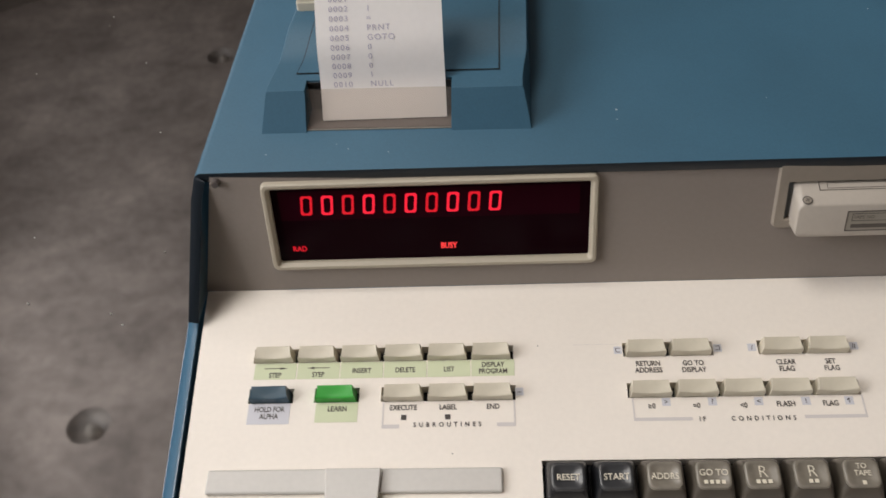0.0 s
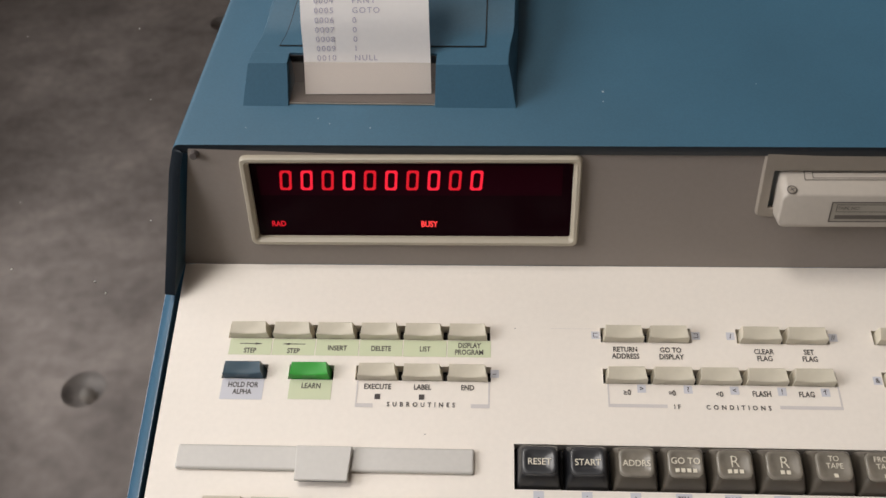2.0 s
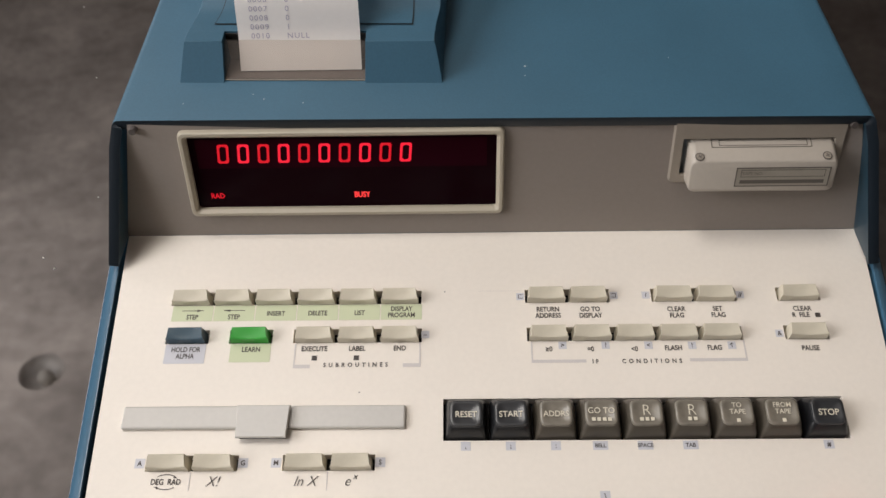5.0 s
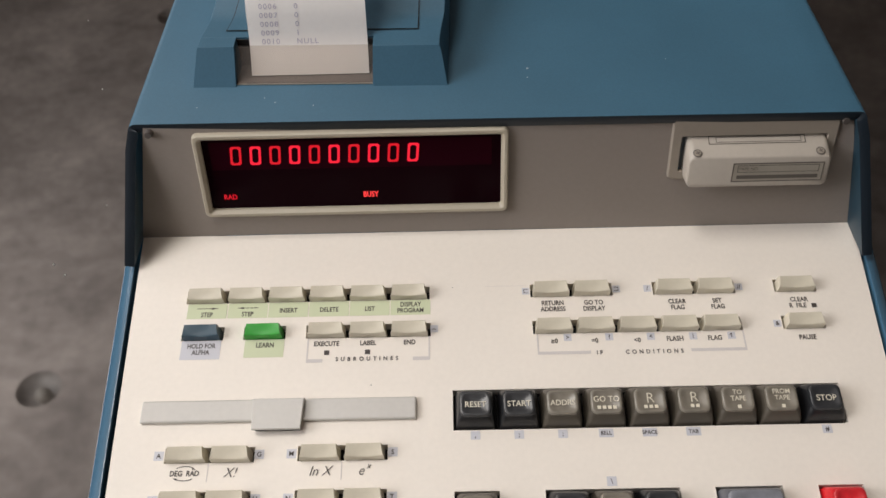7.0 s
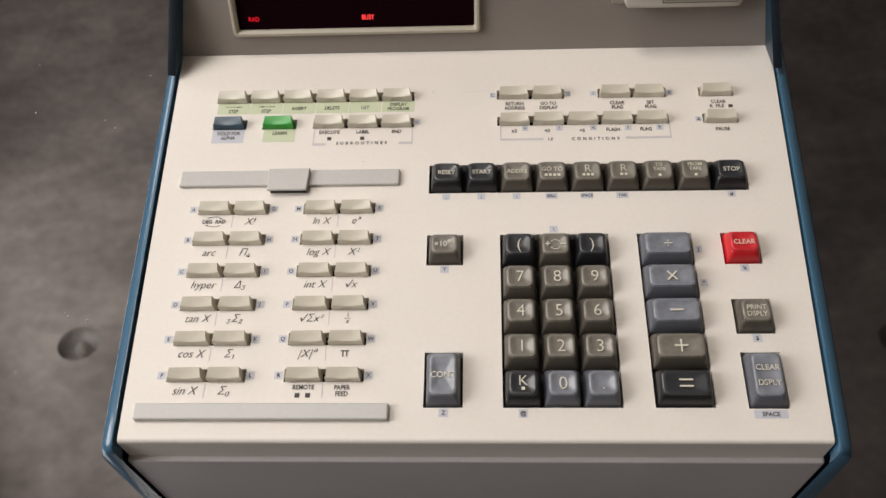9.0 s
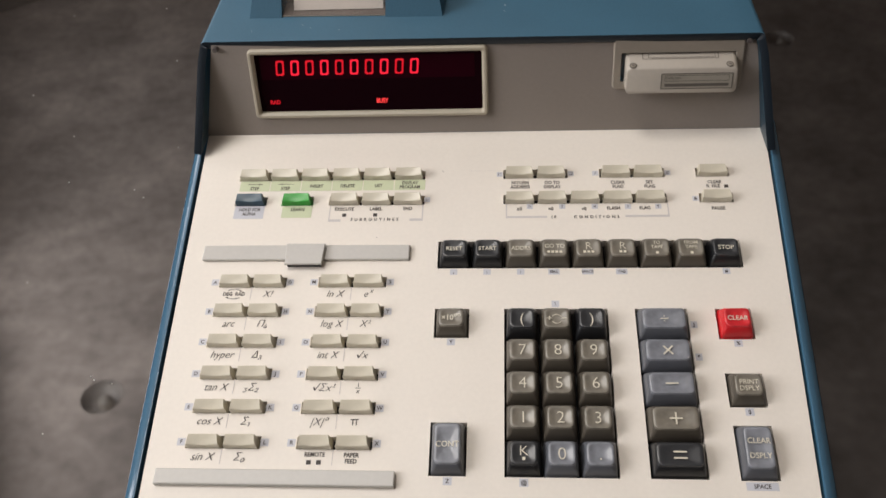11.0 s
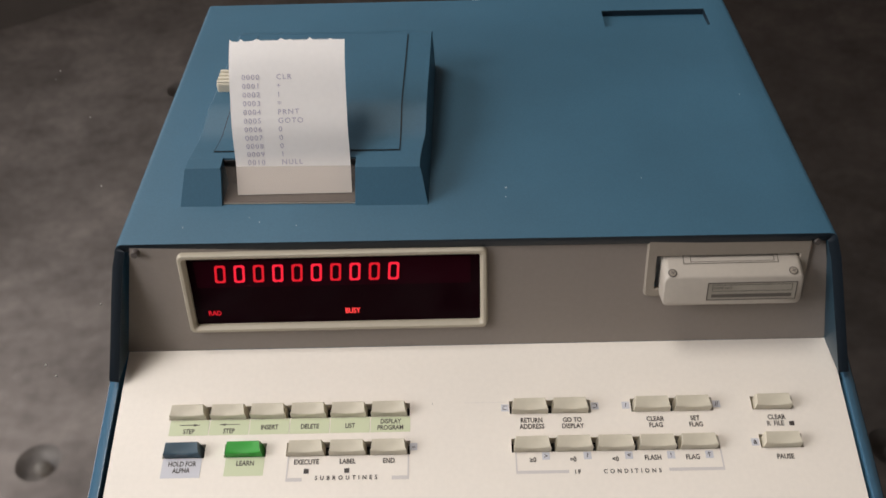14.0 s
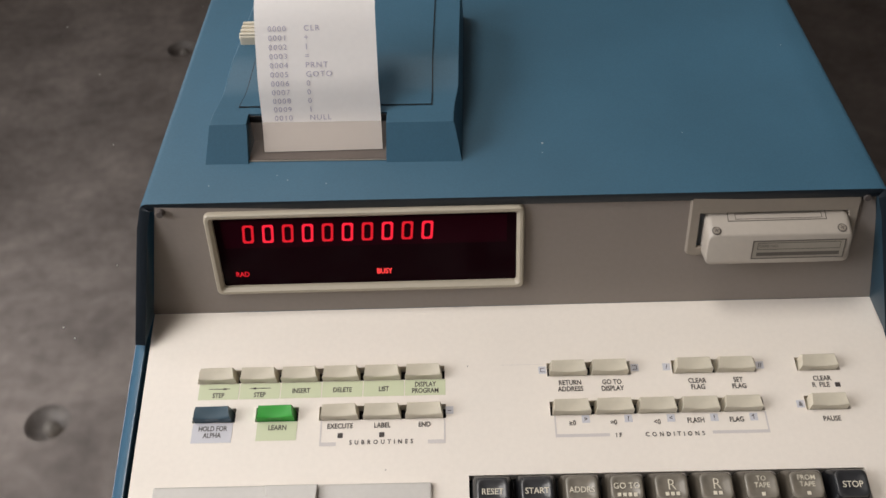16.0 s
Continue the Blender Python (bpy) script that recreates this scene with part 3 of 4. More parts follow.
def key(cx, cy, w, d, mat, words, size=3.2, wide=1.0, squares=0, label="", dy=0.0, gap=1.0):
    """One keypad key with its moulded legend, centred at millimetres cx, cy."""
    sig = (round(w, 2), round(d, 2), mat.name)
    if sig not in CAPS:
        CAPS[sig] = key_cap(w * MM, d * MM, mat, LENS[mat.name])
    ob = place("keypad_key", CAPS[sig][0], calc, KB @ pose(cx * MM, cy * MM, random.uniform(-0.1, 0.1) * MM, 0, 0, random.uniform(-0.5, 0.5)), label)
    place("top_lens", CAPS[sig][1], ob)
    if words:
        grow = 1.1 if words == "\N{DIVISION SIGN}" else 1.35 if words in OPERATORS else 1.2 if len(words) == 1 else 1.06
        drop = -0.9 if words in OPERATORS else 1.5 if squares and "\n" in words else 0.9 if squares else -0.4
        grow *= 0.86 if squares and "\n" in words else 1.0
        text("legend", words, size * 1.36 * grow * MM, LEGEND, ob, pose(0, (dy + drop) * MM, TOP_Z + 0.00012 + 0.04 * (dy + drop) * MM, 2.29), wide=wide, gap=gap, bold=-0.012 if len(words) < 3 else 0.006)
    for i in range(squares):
        x = (i - (squares - 1) / 2) * 2.3 * MM
        y = -0.0037 if "\n" in words else -0.0028
        part("legend_square", flat([(x - 0.0008, y - 0.0008), (x + 0.0008, y - 0.0008), (x + 0.0008, y + 0.0008), (x - 0.0008, y + 0.0008)], TOP_Z - 0.0001), LEGEND, ob)
    return ob


x0, x1, y0, y1 = PADS["plate"]
pw = (x1 - x0 - 0.6) / 9
PLATE = (("RESET", K_BLACK, 2.6, 0), ("START", K_BLACK, 2.6, 0), ("ADDRS", K_OLIVE, 2.5, 0), ("GO TO", K_OLIVE, 2.6, 4), ("R", K_OLIVE, 4.2, 3), ("R", K_OLIVE, 4.2, 2), ("TO\nTAPE", K_OLIVE, 2.5, 1), ("FROM\nTAPE", K_OLIVE, 2.5, 1), ("STOP", K_BLACK, 2.7, 0))
for i, (words, mat, size, squares) in enumerate(PLATE):
    key(x0 + 0.3 + pw * (i + 0.5), (y0 + y1) / 2, pw, 18.9, mat, words, size, 0.95, squares)

x0, x1, y0, y1 = PADS["digits"]
pw, pd = (x1 - x0 - 0.4) / 3, (y1 - y0 - 0.4) / 5
PAD = ("(", K_BLACK), ("+(_)\N{MINUS SIGN}", K_OLIVE), (")", K_BLACK), ("7", K_OLIVE), ("8", K_OLIVE), ("9", K_OLIVE), ("4", K_OLIVE), ("5", K_OLIVE), ("6", K_OLIVE), ("1", K_OLIVE), ("2", K_OLIVE), ("3", K_OLIVE), ("K", K_BLACK), ("0", K_BLUEGREY), (".", K_BLUEGREY)
for i, (words, mat) in enumerate(PAD):
    long = len(words) > 1
    made = key(x0 + 0.2 + pw * (i % 3 + 0.5), y1 - 0.2 - pd * (i // 3 + 0.5), pw, pd, mat, "+   \N{MINUS SIGN}" if long else words, 3.9 if long else 5.6 if words != "K" else 4.6, 1.0, 1 if words == "K" else 0)
    for a0 in (35, 215) if long else ():
        bm = bmesh.new()
        loft(bm, [[(r * math.cos(radians(a0 + k * 11)), r * math.sin(radians(a0 + k * 11)) - 0.0004, TOP_Z - 0.0003) for r in (0.0026, 0.0030)] for k in range(11)], False, False, False)
        part("legend_arc", bm, LEGEND, made)

x0, x1, y0, y1 = PADS["ops"]
for i, (words, mat, size) in enumerate((("\N{DIVISION SIGN}", K_BLUEGREY, 6.5), ("\N{MULTIPLICATION SIGN}", K_BLUEGREY, 7.5), ("\N{MINUS SIGN}", K_BLUEGREY, 8), ("+", K_OLIVE, 8), ("=", K_BLACK, 8))):
    key((x0 + x1) / 2, y1 - 0.2 - pd * (i + 0.5), x1 - x0 - 0.4, pd, mat, words, size)

for name, words, mat, size in (("exponent", "\N{MULTIPLICATION SIGN}10\u2070\u2070", K_OLIVE, 3.2), ("cont", "CONT", K_BLUEGREY, 3.0), ("clear", "CLEAR", K_RED, 2.7), ("prints", "PRINT\nDSPLY", K_OLIVE, 2.6), ("display", "CLEAR\n\nDSPLY", K_BLUEGREY, 2.8)):
    x0, x1, y0, y1 = PADS[name]
    key((x0 + x1) / 2, (y0 + y1) / 2, x1 - x0 - 0.4, y1 - y0 - 0.4, mat, words, size, 0.95, 0, "bright red key" if name == "clear" else "")


# ---- printed panel legends ----
def ink(words, x, y, size=3.45, mat=INK, lean=0.0, wide=0.82, gap=1.0, bold=0.02):
    text("legend", words, size * MM, mat, panel, pose(x * MM, y * MM, 0.00022), lean, wide, gap=gap, bold=bold)


def patch(x0, x1, y0, y1, mat, z=0.00012):
    part("printed_patch", flat([(x0 * MM, y0 * MM), (x1 * MM, y0 * MM), (x1 * MM, y1 * MM), (x0 * MM, y1 * MM)], z), mat, panel)


def tag(ch, x, y, w=4.2, h=4.2, size=3.1):
    patch(x - w / 2, x + w / 2, y - h / 2, y + h / 2, TAG_BLUE)
    if ch:
        ink(ch, x, y - 0.1, size, wide=0.95)


for i, words in enumerate(("STEP", "STEP", "INSERT", "DELETE", "LIST", "DISPLAY\nPROGRAM")):
    x = -69.1 + U * (i + 0.5) + 0.5
    patch(x - 9.6, x + 9.5, 19.2, 27.3, TAG_GREEN)
    ink(words, x, 21.2 if i < 2 else 22.8 if i < 5 else 23.1, wide=0.78)
for i, s in ((0, 1), (1, -1)):
    x = -69.1 + U * (i + 0.5) + 0.5
    patch(x - 5, x + 5, 24.5, 24.85, INK, 0.0002)
    part("printed_arrow", flat([((x + s * 5.2) * MM, 24.67 * MM), ((x + s * 2) * MM, 25.2 * MM), ((x + s * 2) * MM, 24.1 * MM)], 0.00021), INK, panel)
patch(-68.8, -50.2, -2.3, 7.4, TAG_BLUE)
ink("HOLD FOR\nALPHA", -59.3, 2.9, wide=0.78)
patch(-38.9, -20.3, -1.8, 7.4, TAG_GREEN)
ink("LEARN", -29.3, 4.4)
for words, x in (("EXECUTE", -0.3), ("LABEL", 19.2), ("END", 38.7)):
    ink(words, x, 4.5)
for x in (0, 19.1):
    patch(x - 1.2, x + 1.2, -1.2, 1.2, INK)
ink("SUBROUTINES", 18.9, -3.6, 2.9, wide=0.9, gap=1.95)
for x0, x1, y0, y1 in ((-9.4, -8.7, -5.0, 7.4), (47.6, 48.3, -4.7, 7.4), (-8.7, -1.8, -5.0, -3.2), (40.3, 47.6, -4.7, -2.9)):
    patch(x0, x1, y0, y1, INK_GREY)
for words, x, y in (("RETURN\nADDRESS", 107.2, 22.2), ("GO TO\nDISPLAY", 126.8, 22.1), ("CLEAR\nFLAG", 166.6, 21.8), ("SET\nFLAG", 185.7, 21.8), ("CLEAR\nR  FILE   ", 224.6, 21.5), ("PAUSE", 224.4, 3.0), ("FLASH", 162.8, 3.6), ("FLAG", 181.4, 3.6), ("\u22650", 106.5, 3.5), ("=0", 125.4, 3.4), ("<0", 145.2, 3.2)):
    ink(words, x, y)
patch(230.0, 232.4, 18.7, 21.0, INK)
ink("IF", 127.0, -2.8, 2.9, wide=0.9, gap=1.7)
ink("CONDITIONS", 152.4, -2.8, 2.9, wide=0.9, gap=1.9)
for x0, x1, y0, y1 in ((98.4, 99.1, -3.2, 7.4), (194.6, 195.3, -3.0, 7.4), (99.1, 123.0, -3.2, -1.7), (169.5, 194.6, -3.0, -1.5)):
    patch(x0, x1, y0, y1, INK_GREY)
for side, x, y in ((-1, 94.7, 30.8), (1, 138.4, 31.0)):
    tag("", x, y, 3.6, 3.7)
    for a, b, c, d in ((side * 0.9 - 0.15, side * 0.9 + 0.15, -1.1, 1.1), (-1.05, 1.05, 0.8, 1.1), (-1.05, 1.05, -1.1, -0.8)):
        patch(x + a, x + b, y + c, y + d, INK, 0.0002)
for ch, x, y in (("/", 153.4, 31.0), ("//", 197.3, 30.8), ("&", 211.9, 10.6), (">", 112.8, 5.4), ("?", 132.3, 5.3), ("<", 151.7, 5.1), ("!", 171.4, 4.9), ("\u2191", 189.3, 4.8), ("\u2013", 50.3, 11.4)):
    tag(ch, x, y, 3.6, 3.7)
for ch, x in ((",", 68.2), (";", 87.5), (":", 106.8), ("BELL", 125.8), ("SPACE", 145.0), ("TAB", 164.2), ("#", 222.8)):
    tag(ch, x, -41.9, 6.4 if len(ch) > 1 else 4.2, 3.9, 2.5 if len(ch) > 1 else 3.1)
for ch, x, y, w in (("\\", 125.9, -63.6, 4.2), ("Y", 68.1, -88.0, 4.4), ("J", 200.6, -76.9, 3.6), ("*", 200.9, -96.9, 3.6), ("%", 222.7, -88.4, 4.4), ("$", 222.6, -128.5, 4.4), ("SPACE", 222.7, -168.0, 15.5), ("Z", 68.8, -167.3, 4.4), ("@", 106.9, -167.6, 4.4)):
    tag(ch, x, y, w)
for i, (a, b, c, d) in enumerate(("AGMS", "BHNT", "CIOU", "DJPV", "EKQW", "FLRX")):
    y = FN_ROWS[i] + 3.5
    for ch, x in ((a, -71.1), (b, -26.8), (c, -12.7), (d, 31.8)):
        tag(ch, x, y)
for x0, x1, y0, y1 in ((17.0, 21.4, 1.5, 2.1), (18.0, 18.55, -1.4, 1.5), (19.9, 20.45, -1.4, 1.5)):
    patch(x0, x1, FN_ROWS[4] - 4.9 + y0, FN_ROWS[4] - 4.9 + y1, INK, 0.0002)
MATHS = (("DEG  RAD", "X!", "ln X", "e\u02e3"), ("arc", "\u03a0\u2084", "log X", "X\u00b2"), ("hyper", "\u0394\u2083", "int X", "\u221ax"), ("tan X", "\u2083\u03a3\u2082", "\u221a\u03a3x\u00b2", ""), ("cos X", "\u03a3\u2081", "|X|\u1d43", ""), ("sin X", "\u03a3\u2080", "REMOTE", "PAPER\nFEED"))
for i, row in enumerate(MATHS):
    y = FN_ROWS[i] - 4.7
    for words, x in zip(row, (-58.7, -39.0, 0.2, 19.2)):
        if not words:
            continue
        if words.isupper() and len(words) > 3 and "|" not in words:
            ink(words, x, y + (1.8 if words == "REMOTE" else 0))
        else:
            ink(words, x, y, 6.3, lean=0.32, wide=0.9, bold=-0.008)
    for x in (-48.7, 9.6):
        patch(x - 0.2, x + 0.2, y - 3.8, y + 4.4, INK_GREY)
ink("1", 19.3, FN_ROWS[3] - 3.0, 3.4, wide=0.9, bold=0.0)
ink("x", 19.1, FN_ROWS[3] - 6.4, 4.0, lean=0.3, wide=0.9, bold=0.0)
patch(17.6, 20.9, FN_ROWS[3] - 4.85, FN_ROWS[3] - 4.6, INK, 0.0002)
for x in (-2.5, 2.7):
    patch(x - 1.2, x + 1.2, FN_ROWS[5] - 8.2, FN_ROWS[5] - 5.8, INK)
for s, y in ((1, FN_ROWS[0] - 1.6), (-1, FN_ROWS[0] - 8.0)):
    bm = bmesh.new()
    arc = [(-58.7 + s * 4.2 * math.sin(radians(a)), y + s * (4.2 * math.cos(radians(a)) - 4.2) * 0.4) for a in range(-64, 65, 16)]
    loft(bm, [[(px * MM, py * MM, 0.0002), (px * MM, (py + 0.35) * MM, 0.0002)] for px, py in arc], False, False, False)
    tip = arc[-1]
    bm.faces.new([bm.verts.new((px * MM, py * MM, 0.0002)) for px, py in ((tip[0] + s * 1.1, tip[1] - s * 0.5), (tip[0] - s * 0.6, tip[1] + s * 0.7), (tip[0] - s * 0.8, tip[1] - s * 0.3))])
    part("printed_arrow", bm, INK, panel)

for x, y, w, h in ((21.3, -16.8, 0.5, 0.4), (59.3, 33.7, 0.4, 0.5), (85.0, 33.9, 20, 0.12)):
    patch(x - w / 2, x + w / 2, y - h / 2, y + h / 2, INK_GREY if w > 1 else INK)

# overlay holder bars
part("slide_bar", box(-0.0818, 0.0422, -0.0340, -0.0234, 0.0, 0.0022, 0.0010, 3), GREYBAR, calc, "light grey plastic strip", KB)
bm = bmesh.new()
loft(bm, [[(x, y, z) for x, y in ((-0.0306 + i, -0.0390 + i), (-0.0088 - i, -0.0390 + i), (-0.0080 - i, -0.0243 - i), (-0.0312 + i, -0.0243 - i))] for i, z in ((0.0003, 0.0034), (0, 0.0037), (0, 0.0044), (0.0004, 0.0048))], True, True)
# black block put in as the shadow beneath the tab
part("tab_shadow", box(-0.0296, -0.0096, -0.0380, -0.0345, 0.0001, 0.0034), BLACK, calc, "", KB)
part("slide_tab", bm, GREYBAR, calc, "light grey sliding tab", KB)
part("lower_bar", box(-0.0806, 0.0426, -0.1716, -0.1632, 0.0, 0.0030, 0.0008, 3), GREYBAR, calc, "light grey plastic strip", KB)

# ---- printer cover on the deck ----
PROFILE = [(0.1150, 0.2222), (0.1300, 0.2229)]
PROFILE += [(0.1345 + 0.0290 * k / 12, 0.2231 + 0.0086 * (3 * (k / 12) ** 2 - 2 * (k / 12) ** 3)) for k in range(13)]
PROFILE += [(0.1700, 0.2320), (0.2290, 0.2328)]
SKEW = Matrix.Translation((0, 0.1150, 0)) @ pose(0, 0, 0, 0, 0, -1.3) @ Matrix.Translation((0, -0.1150, 0))


def cover_height(y):
    return float(np.interp(y, [p[0] for p in PROFILE], [p[1] for p in PROFILE]))


def cover():
    bm = bmesh.new()

    def slab(bl, br, top_l, top_r, ys, front):
        """A run of the cover between base edges and top edges, lofted backwards."""
        rings = []
        for y, z in ys:
            tl = top_l + float(np.interp(y, (0.122, 0.165, 0.235), (0, 0.0066, 0.0092))) * (top_l < -0.05)
            tr = top_r + float(np.interp(y, (0.126, 0.142, 0.235), (0, 0.0022, 0.0030)))
            rings.append([(bl, y, DECK - 0.001), (tl - (tl - bl) * 0.12, y, z - 0.0012), (tl, y, z), (tr, y, z), (tr - (tr - br) * 0.12, y, z - 0.0012), (br, y, DECK - 0.001)])
        if front:
            rings[0] = [(x, y if k not in (0, 5) else front, z) for k, (x, y, z) in enumerate(rings[0])]
        loft(bm, rings, False, False, False)
        loops = rings
        bm.faces.new([bm.verts.new(p) for p in loops[0]])
        bm.faces.new([bm.verts.new(p) for p in reversed(loops[-1])])

    zf = cover_height(0.1235)
    slab(-0.0652, -0.0437, -0.0618, -0.0440, ((0.1155, 0.2222), (0.1235, zf)), 0.1042)
    slab(0.0230, 0.0598, 0.0234, 0.0556, ((0.1155, 0.2222), (0.1235, zf)), 0.1042)
    slab(-0.0652, 0.0598, -0.0616, 0.0556, ((0.1235, zf), *PROFILE[1:], (0.2330, 0.2318), (0.2375, DECK)), 0)
    bmesh.ops.remove_doubles(bm, verts=bm.verts[:], dist=1e-5)
    return bm


pc = part("printer_cover", cover(), BLUE, calc, "raised blue printer cover", SKEW, True)
bv = pc.modifiers.new("edge", "BEVEL")
bv.width, bv.segments, bv.limit_method, bv.angle_limit = 0.0026, 3, "ANGLE", radians(35)


def lid_sheet(x0, x1, y0, y1, lift):
    ys = sorted({y0, y1, *[p[0] for p in PROFILE if y0 < p[0] < y1]})
    draft = [float(np.interp(y, (0.128, 0.163, 0.235), (0, 0.0058, 0.0078))) for y in ys]
    bm = bmesh.new()
    loft(bm, [[(x0 + d, y, cover_height(y) + lift), (x1, y, cover_height(y) + lift)] for y, d in zip(ys, draft)], False, False, False)
    return bm


part("lid_gap", lid_sheet(-0.0497, 0.0452, 0.1280, 0.2272, 0.0003), BLACK, pc)
part("lid", lid_sheet(-0.0492, 0.0447, 0.1285, 0.2267, 0.0006), BLUE, pc, "blue hinged lid", smooth=True)
bm = box(-0.0545, -0.0430, 0.1700, 0.1840, 0.228, 0.2370, 0.001)
for i in range(4):
    add_box(bm, -0.0542, -0.0433, 0.1706 + 0.0035 * i, 0.1726 + 0.0035 * i, 0.2370, 0.2380, 0.0004)
part("feed_lever", bm, KEYCREAM, pc, "cream ribbed thumb lever")
bm = bmesh.new()
loft(bm, [[(-0.0438, y, z), (0.0231, y, z)] for y, z in ((0.1068, 0.2069), (0.1085, 0.2090), (0.1172, 0.2196), (0.1182, 0.2212))], False, False, False)
shield = part("tear_shield", bm, CLEAR, pc, "clear plastic tear-off shield")
shield.visible_shadow = False
part("shield_rim", box(-0.0438, 0.0231, 0.1063, 0.1068, 0.2066, 0.2071), MOUTH, pc)
part("paper_slot", box(-0.0437, 0.0230, 0.1225, 0.1233, 0.2066, 0.2215), SLOT_BROWN, pc)
part("slot_gap", box(-0.0437, 0.0230, 0.1221, 0.1224, 0.2180, 0.2220), BLACK, pc)
part("slot_floor", box(-0.0437, 0.0230, 0.1072, 0.1224, 0.2065, 0.2072), SLOT_BROWN, pc)

set_paper = tagged(new("paper_strip"), "curled white printer paper strip with faded program listing", "paper")
set_paper.matrix_basis = pose(0, 0, 0.75)
CURL = [(0.1130, 0.2078), (0.1165, 0.2135), (0.1216, 0.2215), (0.1268, 0.2377), (0.1341, 0.2481), (0.1414, 0.2585), (0.1455, 0.2634), (0.1500, 0.2672), (0.1555, 0.2704)]
ARC = [0.0]
for (a, b), (c, d) in zip(CURL, CURL[1:]):
    ARC.append(ARC[-1] + math.hypot(c - a, d - b))
FINE = np.linspace(0, ARC[-1], 120)
SMOOTH = [np.convolve(np.pad(np.interp(FINE, ARC, [p[k] for p in CURL]), 8, mode="reflect", reflect_type="odd"), np.ones(17) / 17, "valid") for k in (0, 1)]


def on_paper(s):
    return float(np.interp(s, FINE, SMOOTH[0])), float(np.interp(s, FINE, SMOOTH[1]))


bm = bmesh.new()
rings = []
steps = 40
for k in range(steps + 1):
    y, z = on_paper(ARC[-1] * k / steps)
    ring = []
    for i in range(41):
        u = i / 40
        rag = random.uniform(0, 0.0013) * (random.random() < 0.3) if k == steps else 0
        ring.append((-0.0370 + (0.0578 - 0.0008 * k / steps) * u, y + rag * 0.8, z + rag * 0.6 + 0.0004 * (k / steps) * math.cos(math.pi * (u - 0.5))))
    rings.append(ring)
loft(bm, rings, False, False, False)
sheet = part("paper", bm, PAPER, set_paper, smooth=True)
LINES = ("CLR", "+", "1", "=", "PRNT", "GOTO", "0", "0", "0", "1", "NULL")
NULL_S = float(np.interp(0.2215, [p[1] for p in CURL], ARC))
for i, words in enumerate(LINES):
    s = NULL_S + (10 - i) * 0.00424
    (y, z), (y2, z2) = on_paper(s), on_paper(s + 0.001)
    lift = 0.0004 * s / ARC[-1] + 0.00012
    tilt = math.degrees(math.atan2(z2 - z, y2 - y))
    for col, x, align in ((f"{i:04d}", -0.0308, "LEFT"), (words, -0.0138, "LEFT")):
        text("printed_line", col, 0.0036, PRINT, set_paper, pose(x, y, z, tilt) @ pose(0, 0, lift), wide=1.05, align=align, gap=1.22)

# ---- tape cartridge ----
cart = tagged(new("tape_cartridge"), "ivory tape cartridge half inserted in the drive", "tape cartridge")
cart.matrix_basis = pose(0, 0, 0.75)
x0, x1, v0, v1, out = 0.1716, 0.2381, 0.0283, 0.0442, 0.0105
bm = bmesh.new()
mid = ((x0 + x1) / 2, (v0 + v1) / 2)
rings = []
for i, z in ((0, -0.032), (0, 0.0), (0, out - 0.0008), (0.0002, out - 0.0003), (0.0007, out)):
    high = v1 + 0.0063 * min(1.0, (out - z) / out)
    rings.append([(x, y, z) for x, y in rounded(mid[0], (v0 + high) / 2, x1 - x0 - 2 * i, high - v0 - 2 * i, 0.0030 - i * 0.6)])
loft(bm, rings, True, True)
shell = part("shell", bm, CART, cart, "", PM, smooth=True)


def label_frame(x0, x1, y0, y1, t, m, parent):
    bm = bmesh.new()
    for a, b, c, d in ((x0, x1, y0, y0 + t), (x0, x1, y1 - t, y1), (x0, x0 + t, y0 + t, y1 - t), (x1 - t, x1, y0 + t, y1 - t)):
        bm.faces.new([bm.verts.new((px, py, 0)) for px, py in ((a, c), (b, c), (b, d), (a, d))])
    part("label_frame", bm, LABEL_INK, parent, "", m)


face = PM @ pose(0, 0, out + 0.0001)
part("paper_label", flat([(0.1925, 0.0312), (0.2352, 0.0312), (0.2352, 0.0412), (0.1925, 0.0412)]), TAPE_LABEL, cart, "", face)
label_frame(0.1925, 0.2352, 0.0312, 0.0412, 0.0005, PM @ pose(0, 0, out + 0.0002), cart)
label_frame(0.1948, 0.2330, 0.0362, 0.0400, 0.0003, PM @ pose(0, 0, out + 0.0002), cart)
part("label_bar", flat([(0.1948, 0.0328), (0.2330, 0.0328), (0.2330, 0.0347), (0.1948, 0.0347)]), LABEL_INK, cart, "", PM @ pose(0, 0, out + 0.0002))
text("label_text", "TAPE NO.", 0.0022, LABEL_INK, cart, PM @ pose(0.2000, 0.0381, out + 0.0003))
sn, cs = math.sin(math.atan2(0.0063, out)), math.cos(math.atan2(0.0063, out))
top = PM @ Matrix.Translation((0, v1 + 0.0063, 0)) @ Matrix(((1, 0, 0, 0), (0, sn, cs, 0), (0, -cs, sn, 0), (0, 0, 0, 1))) @ pose(0, 0, 0.00015)
label_frame(0.1815, 0.2270, -0.0049, -0.0002, 0.0004, top, cart)
label_frame(0.1850, 0.2250, -0.0039, -0.0009, 0.0003, top, cart)
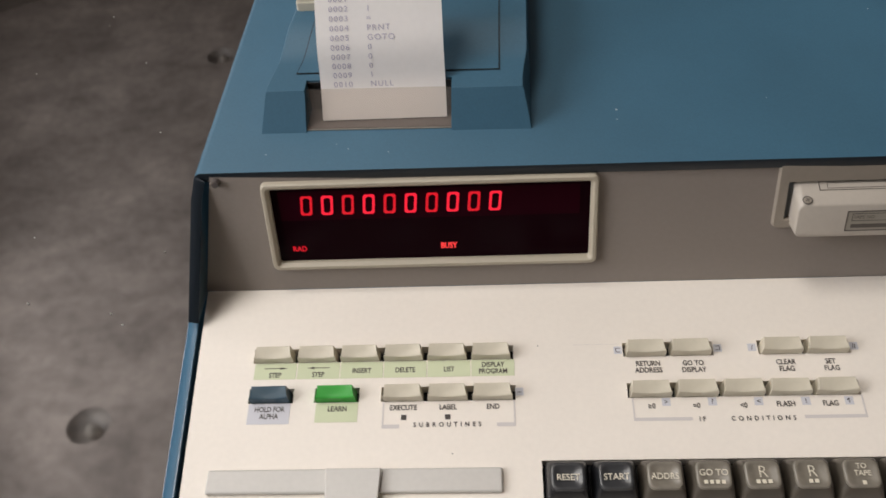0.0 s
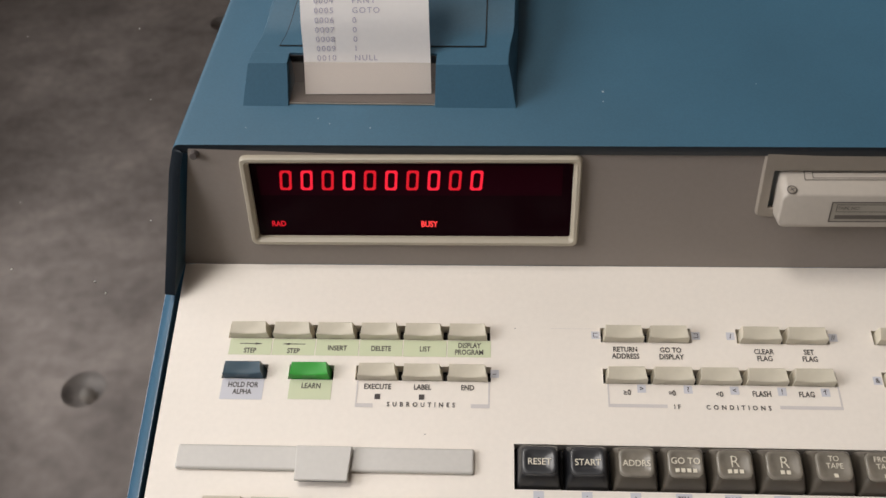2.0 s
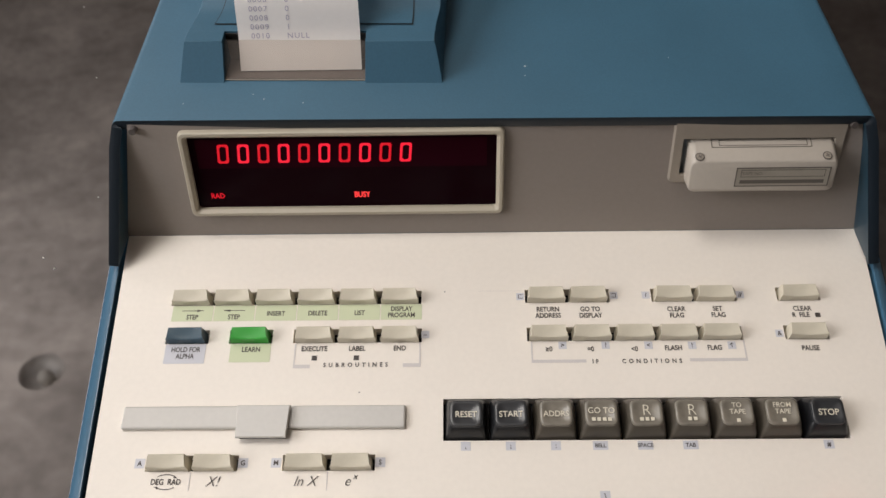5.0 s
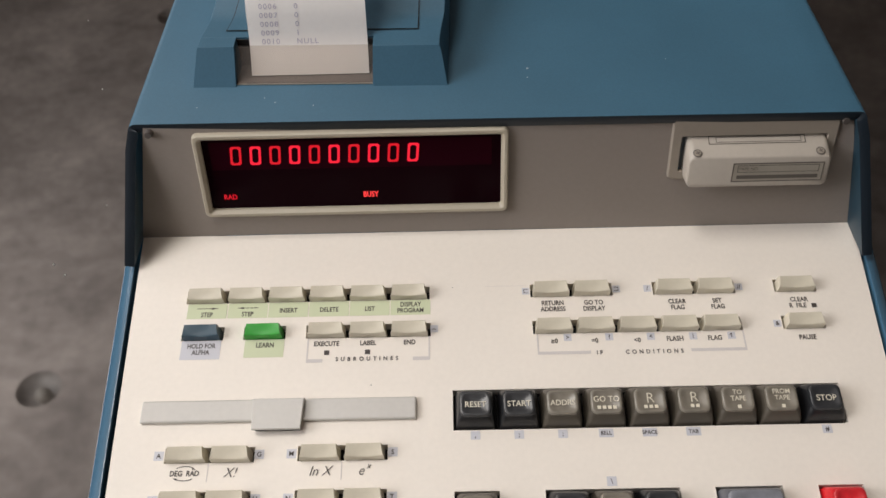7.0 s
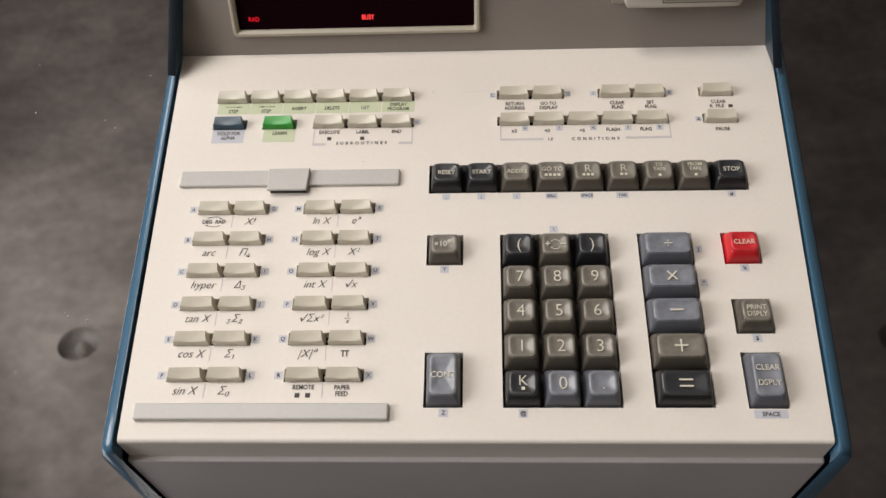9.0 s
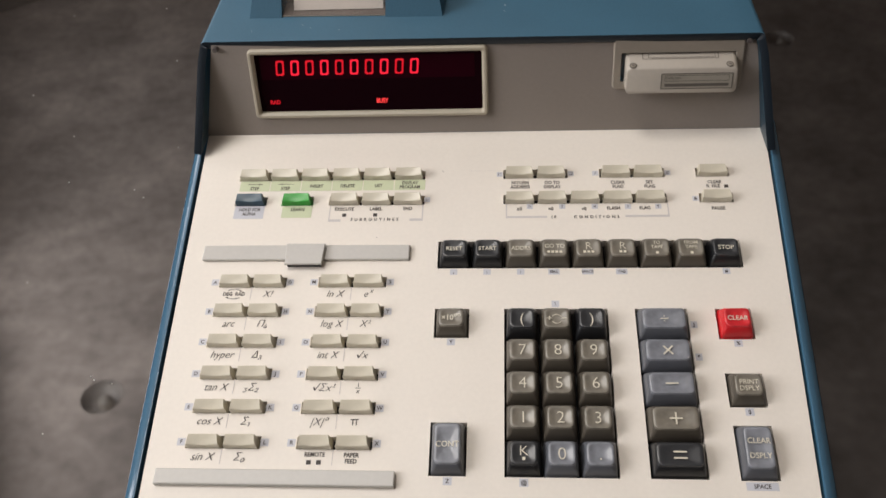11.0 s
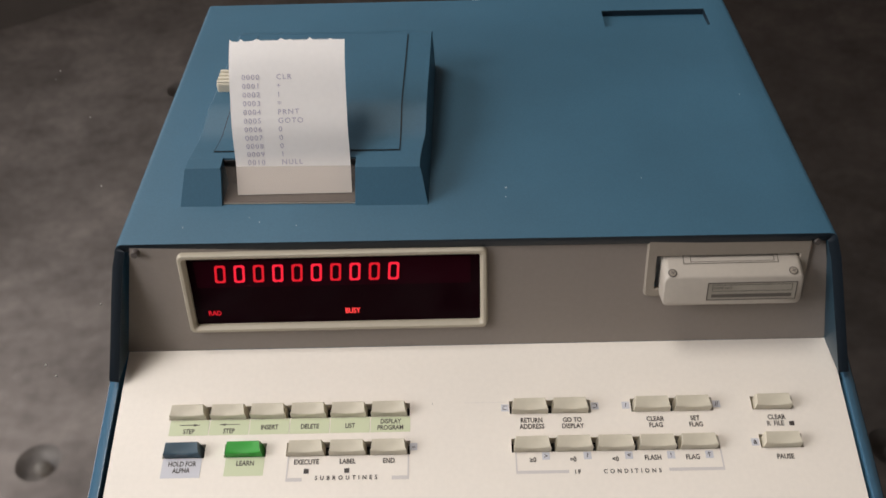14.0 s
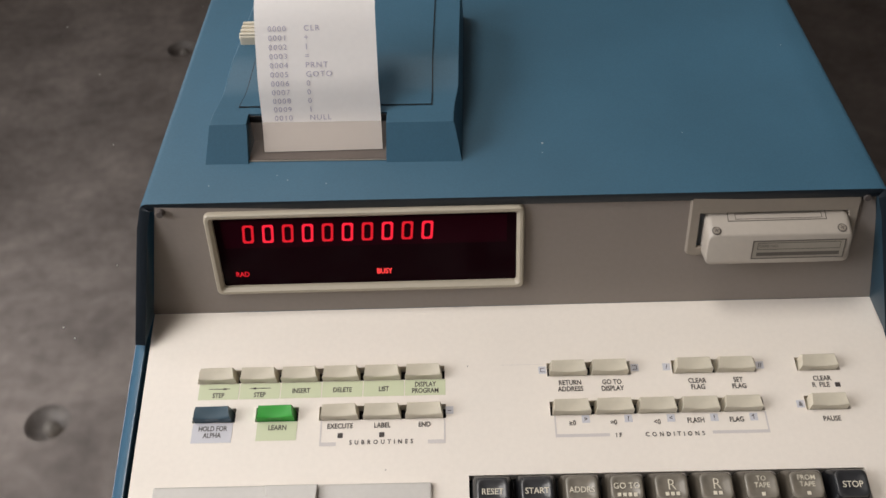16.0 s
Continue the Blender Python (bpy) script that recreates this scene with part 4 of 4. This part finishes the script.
for x in (0.1756, 0.2330):
    bm = bmesh.new()
    bmesh.ops.create_cone(bm, cap_ends=True, segments=20, radius1=0.0017, radius2=0.0015, depth=0.0006)
    s = part("screw", bm, MOUTH, cart, "pale steel screw", top @ pose(x, -0.0096, 0.0002))
    ring = [[(r * math.cos(k * math.pi / 10), r * math.sin(k * math.pi / 10), -0.0001) for k in range(20)] for r in (0.0022, 0.0015)]
    bm = bmesh.new()
    loft(bm, ring, False)
    part("screw_rim", bm, LABEL_INK, s)
    part("screw_slot", add_box(box(-0.0010, 0.0010, -0.0002, 0.0002, 0.0002, 0.0004), -0.0002, 0.0002, -0.0010, 0.0010, 0.0002, 0.00041), LABEL_INK, s, "", pose(0, 0, 0, 0, 0, 25))


# ---- mains lead behind the calculator ----
def swept(points, radius, sides=10):
    """A round lead along a smooth run of points."""
    pts = [Vector(p) for p in points]
    fine = []
    for i in range(len(pts) - 1):
        a, b, c, d = pts[max(i - 1, 0)], pts[i], pts[i + 1], pts[min(i + 2, len(pts) - 1)]
        for k in range(8):
            t = k / 8
            fine.append(0.5 * (2 * b + (c - a) * t + (2 * a - 5 * b + 4 * c - d) * t * t + (3 * b - a - 3 * c + d) * t ** 3))
    fine.append(pts[-1])
    rings = []
    for i, p in enumerate(fine):
        run = (fine[min(i + 1, len(fine) - 1)] - fine[max(i - 1, 0)]).normalized()
        side = run.cross(Vector((0.01, 0.02, 1))).normalized()
        up = side.cross(run)
        rings.append([p + radius * (side * math.cos(2 * math.pi * k / sides) + up * math.sin(2 * math.pi * k / sides)) for k in range(sides)])
    bm = bmesh.new()
    loft(bm, rings, True, True)
    return bm


lead = tagged(new("mains_lead"), "white mains lead trailing over the table behind the calculator", "cable")
lead.matrix_basis = pose(0.088, 0.322, 0.80)
part("cord", swept(((0, 0.012, 0), (0.001, 0.05, -0.006), (0.004, 0.12, -0.032), (0.009, 0.22, -0.0455), (0.012, 0.36, -0.0455), (0.004, 0.55, -0.0455), (-0.03, 0.80, -0.0455)), 0.0042), LEAD_WHITE, lead, smooth=True)
part("plug", box(-0.012, 0.012, -0.003, 0.022, -0.009, 0.009, 0.003), RUBBER, lead, "black moulded plug")

# ---- dust on the table ----
bm = bmesh.new()
spots = [(-0.307, 0.262), (-0.195, -0.022), (-0.192, -0.025), (-0.178, -0.028)] + [(random.uniform(-0.55, -0.12), random.uniform(-0.25, 0.7)) for _ in range(26)]
for x, y in spots:
    r = random.uniform(0.0003, 0.0007)
    bmesh.ops.create_icosphere(bm, subdivisions=1, radius=r, matrix=pose(x, y, 0.7502))
tagged(place("dust", as_mesh("dust", bm, DUST)), "scattered pale dust specks on the tabletop", "dust", "", "stuff")

set_texts()
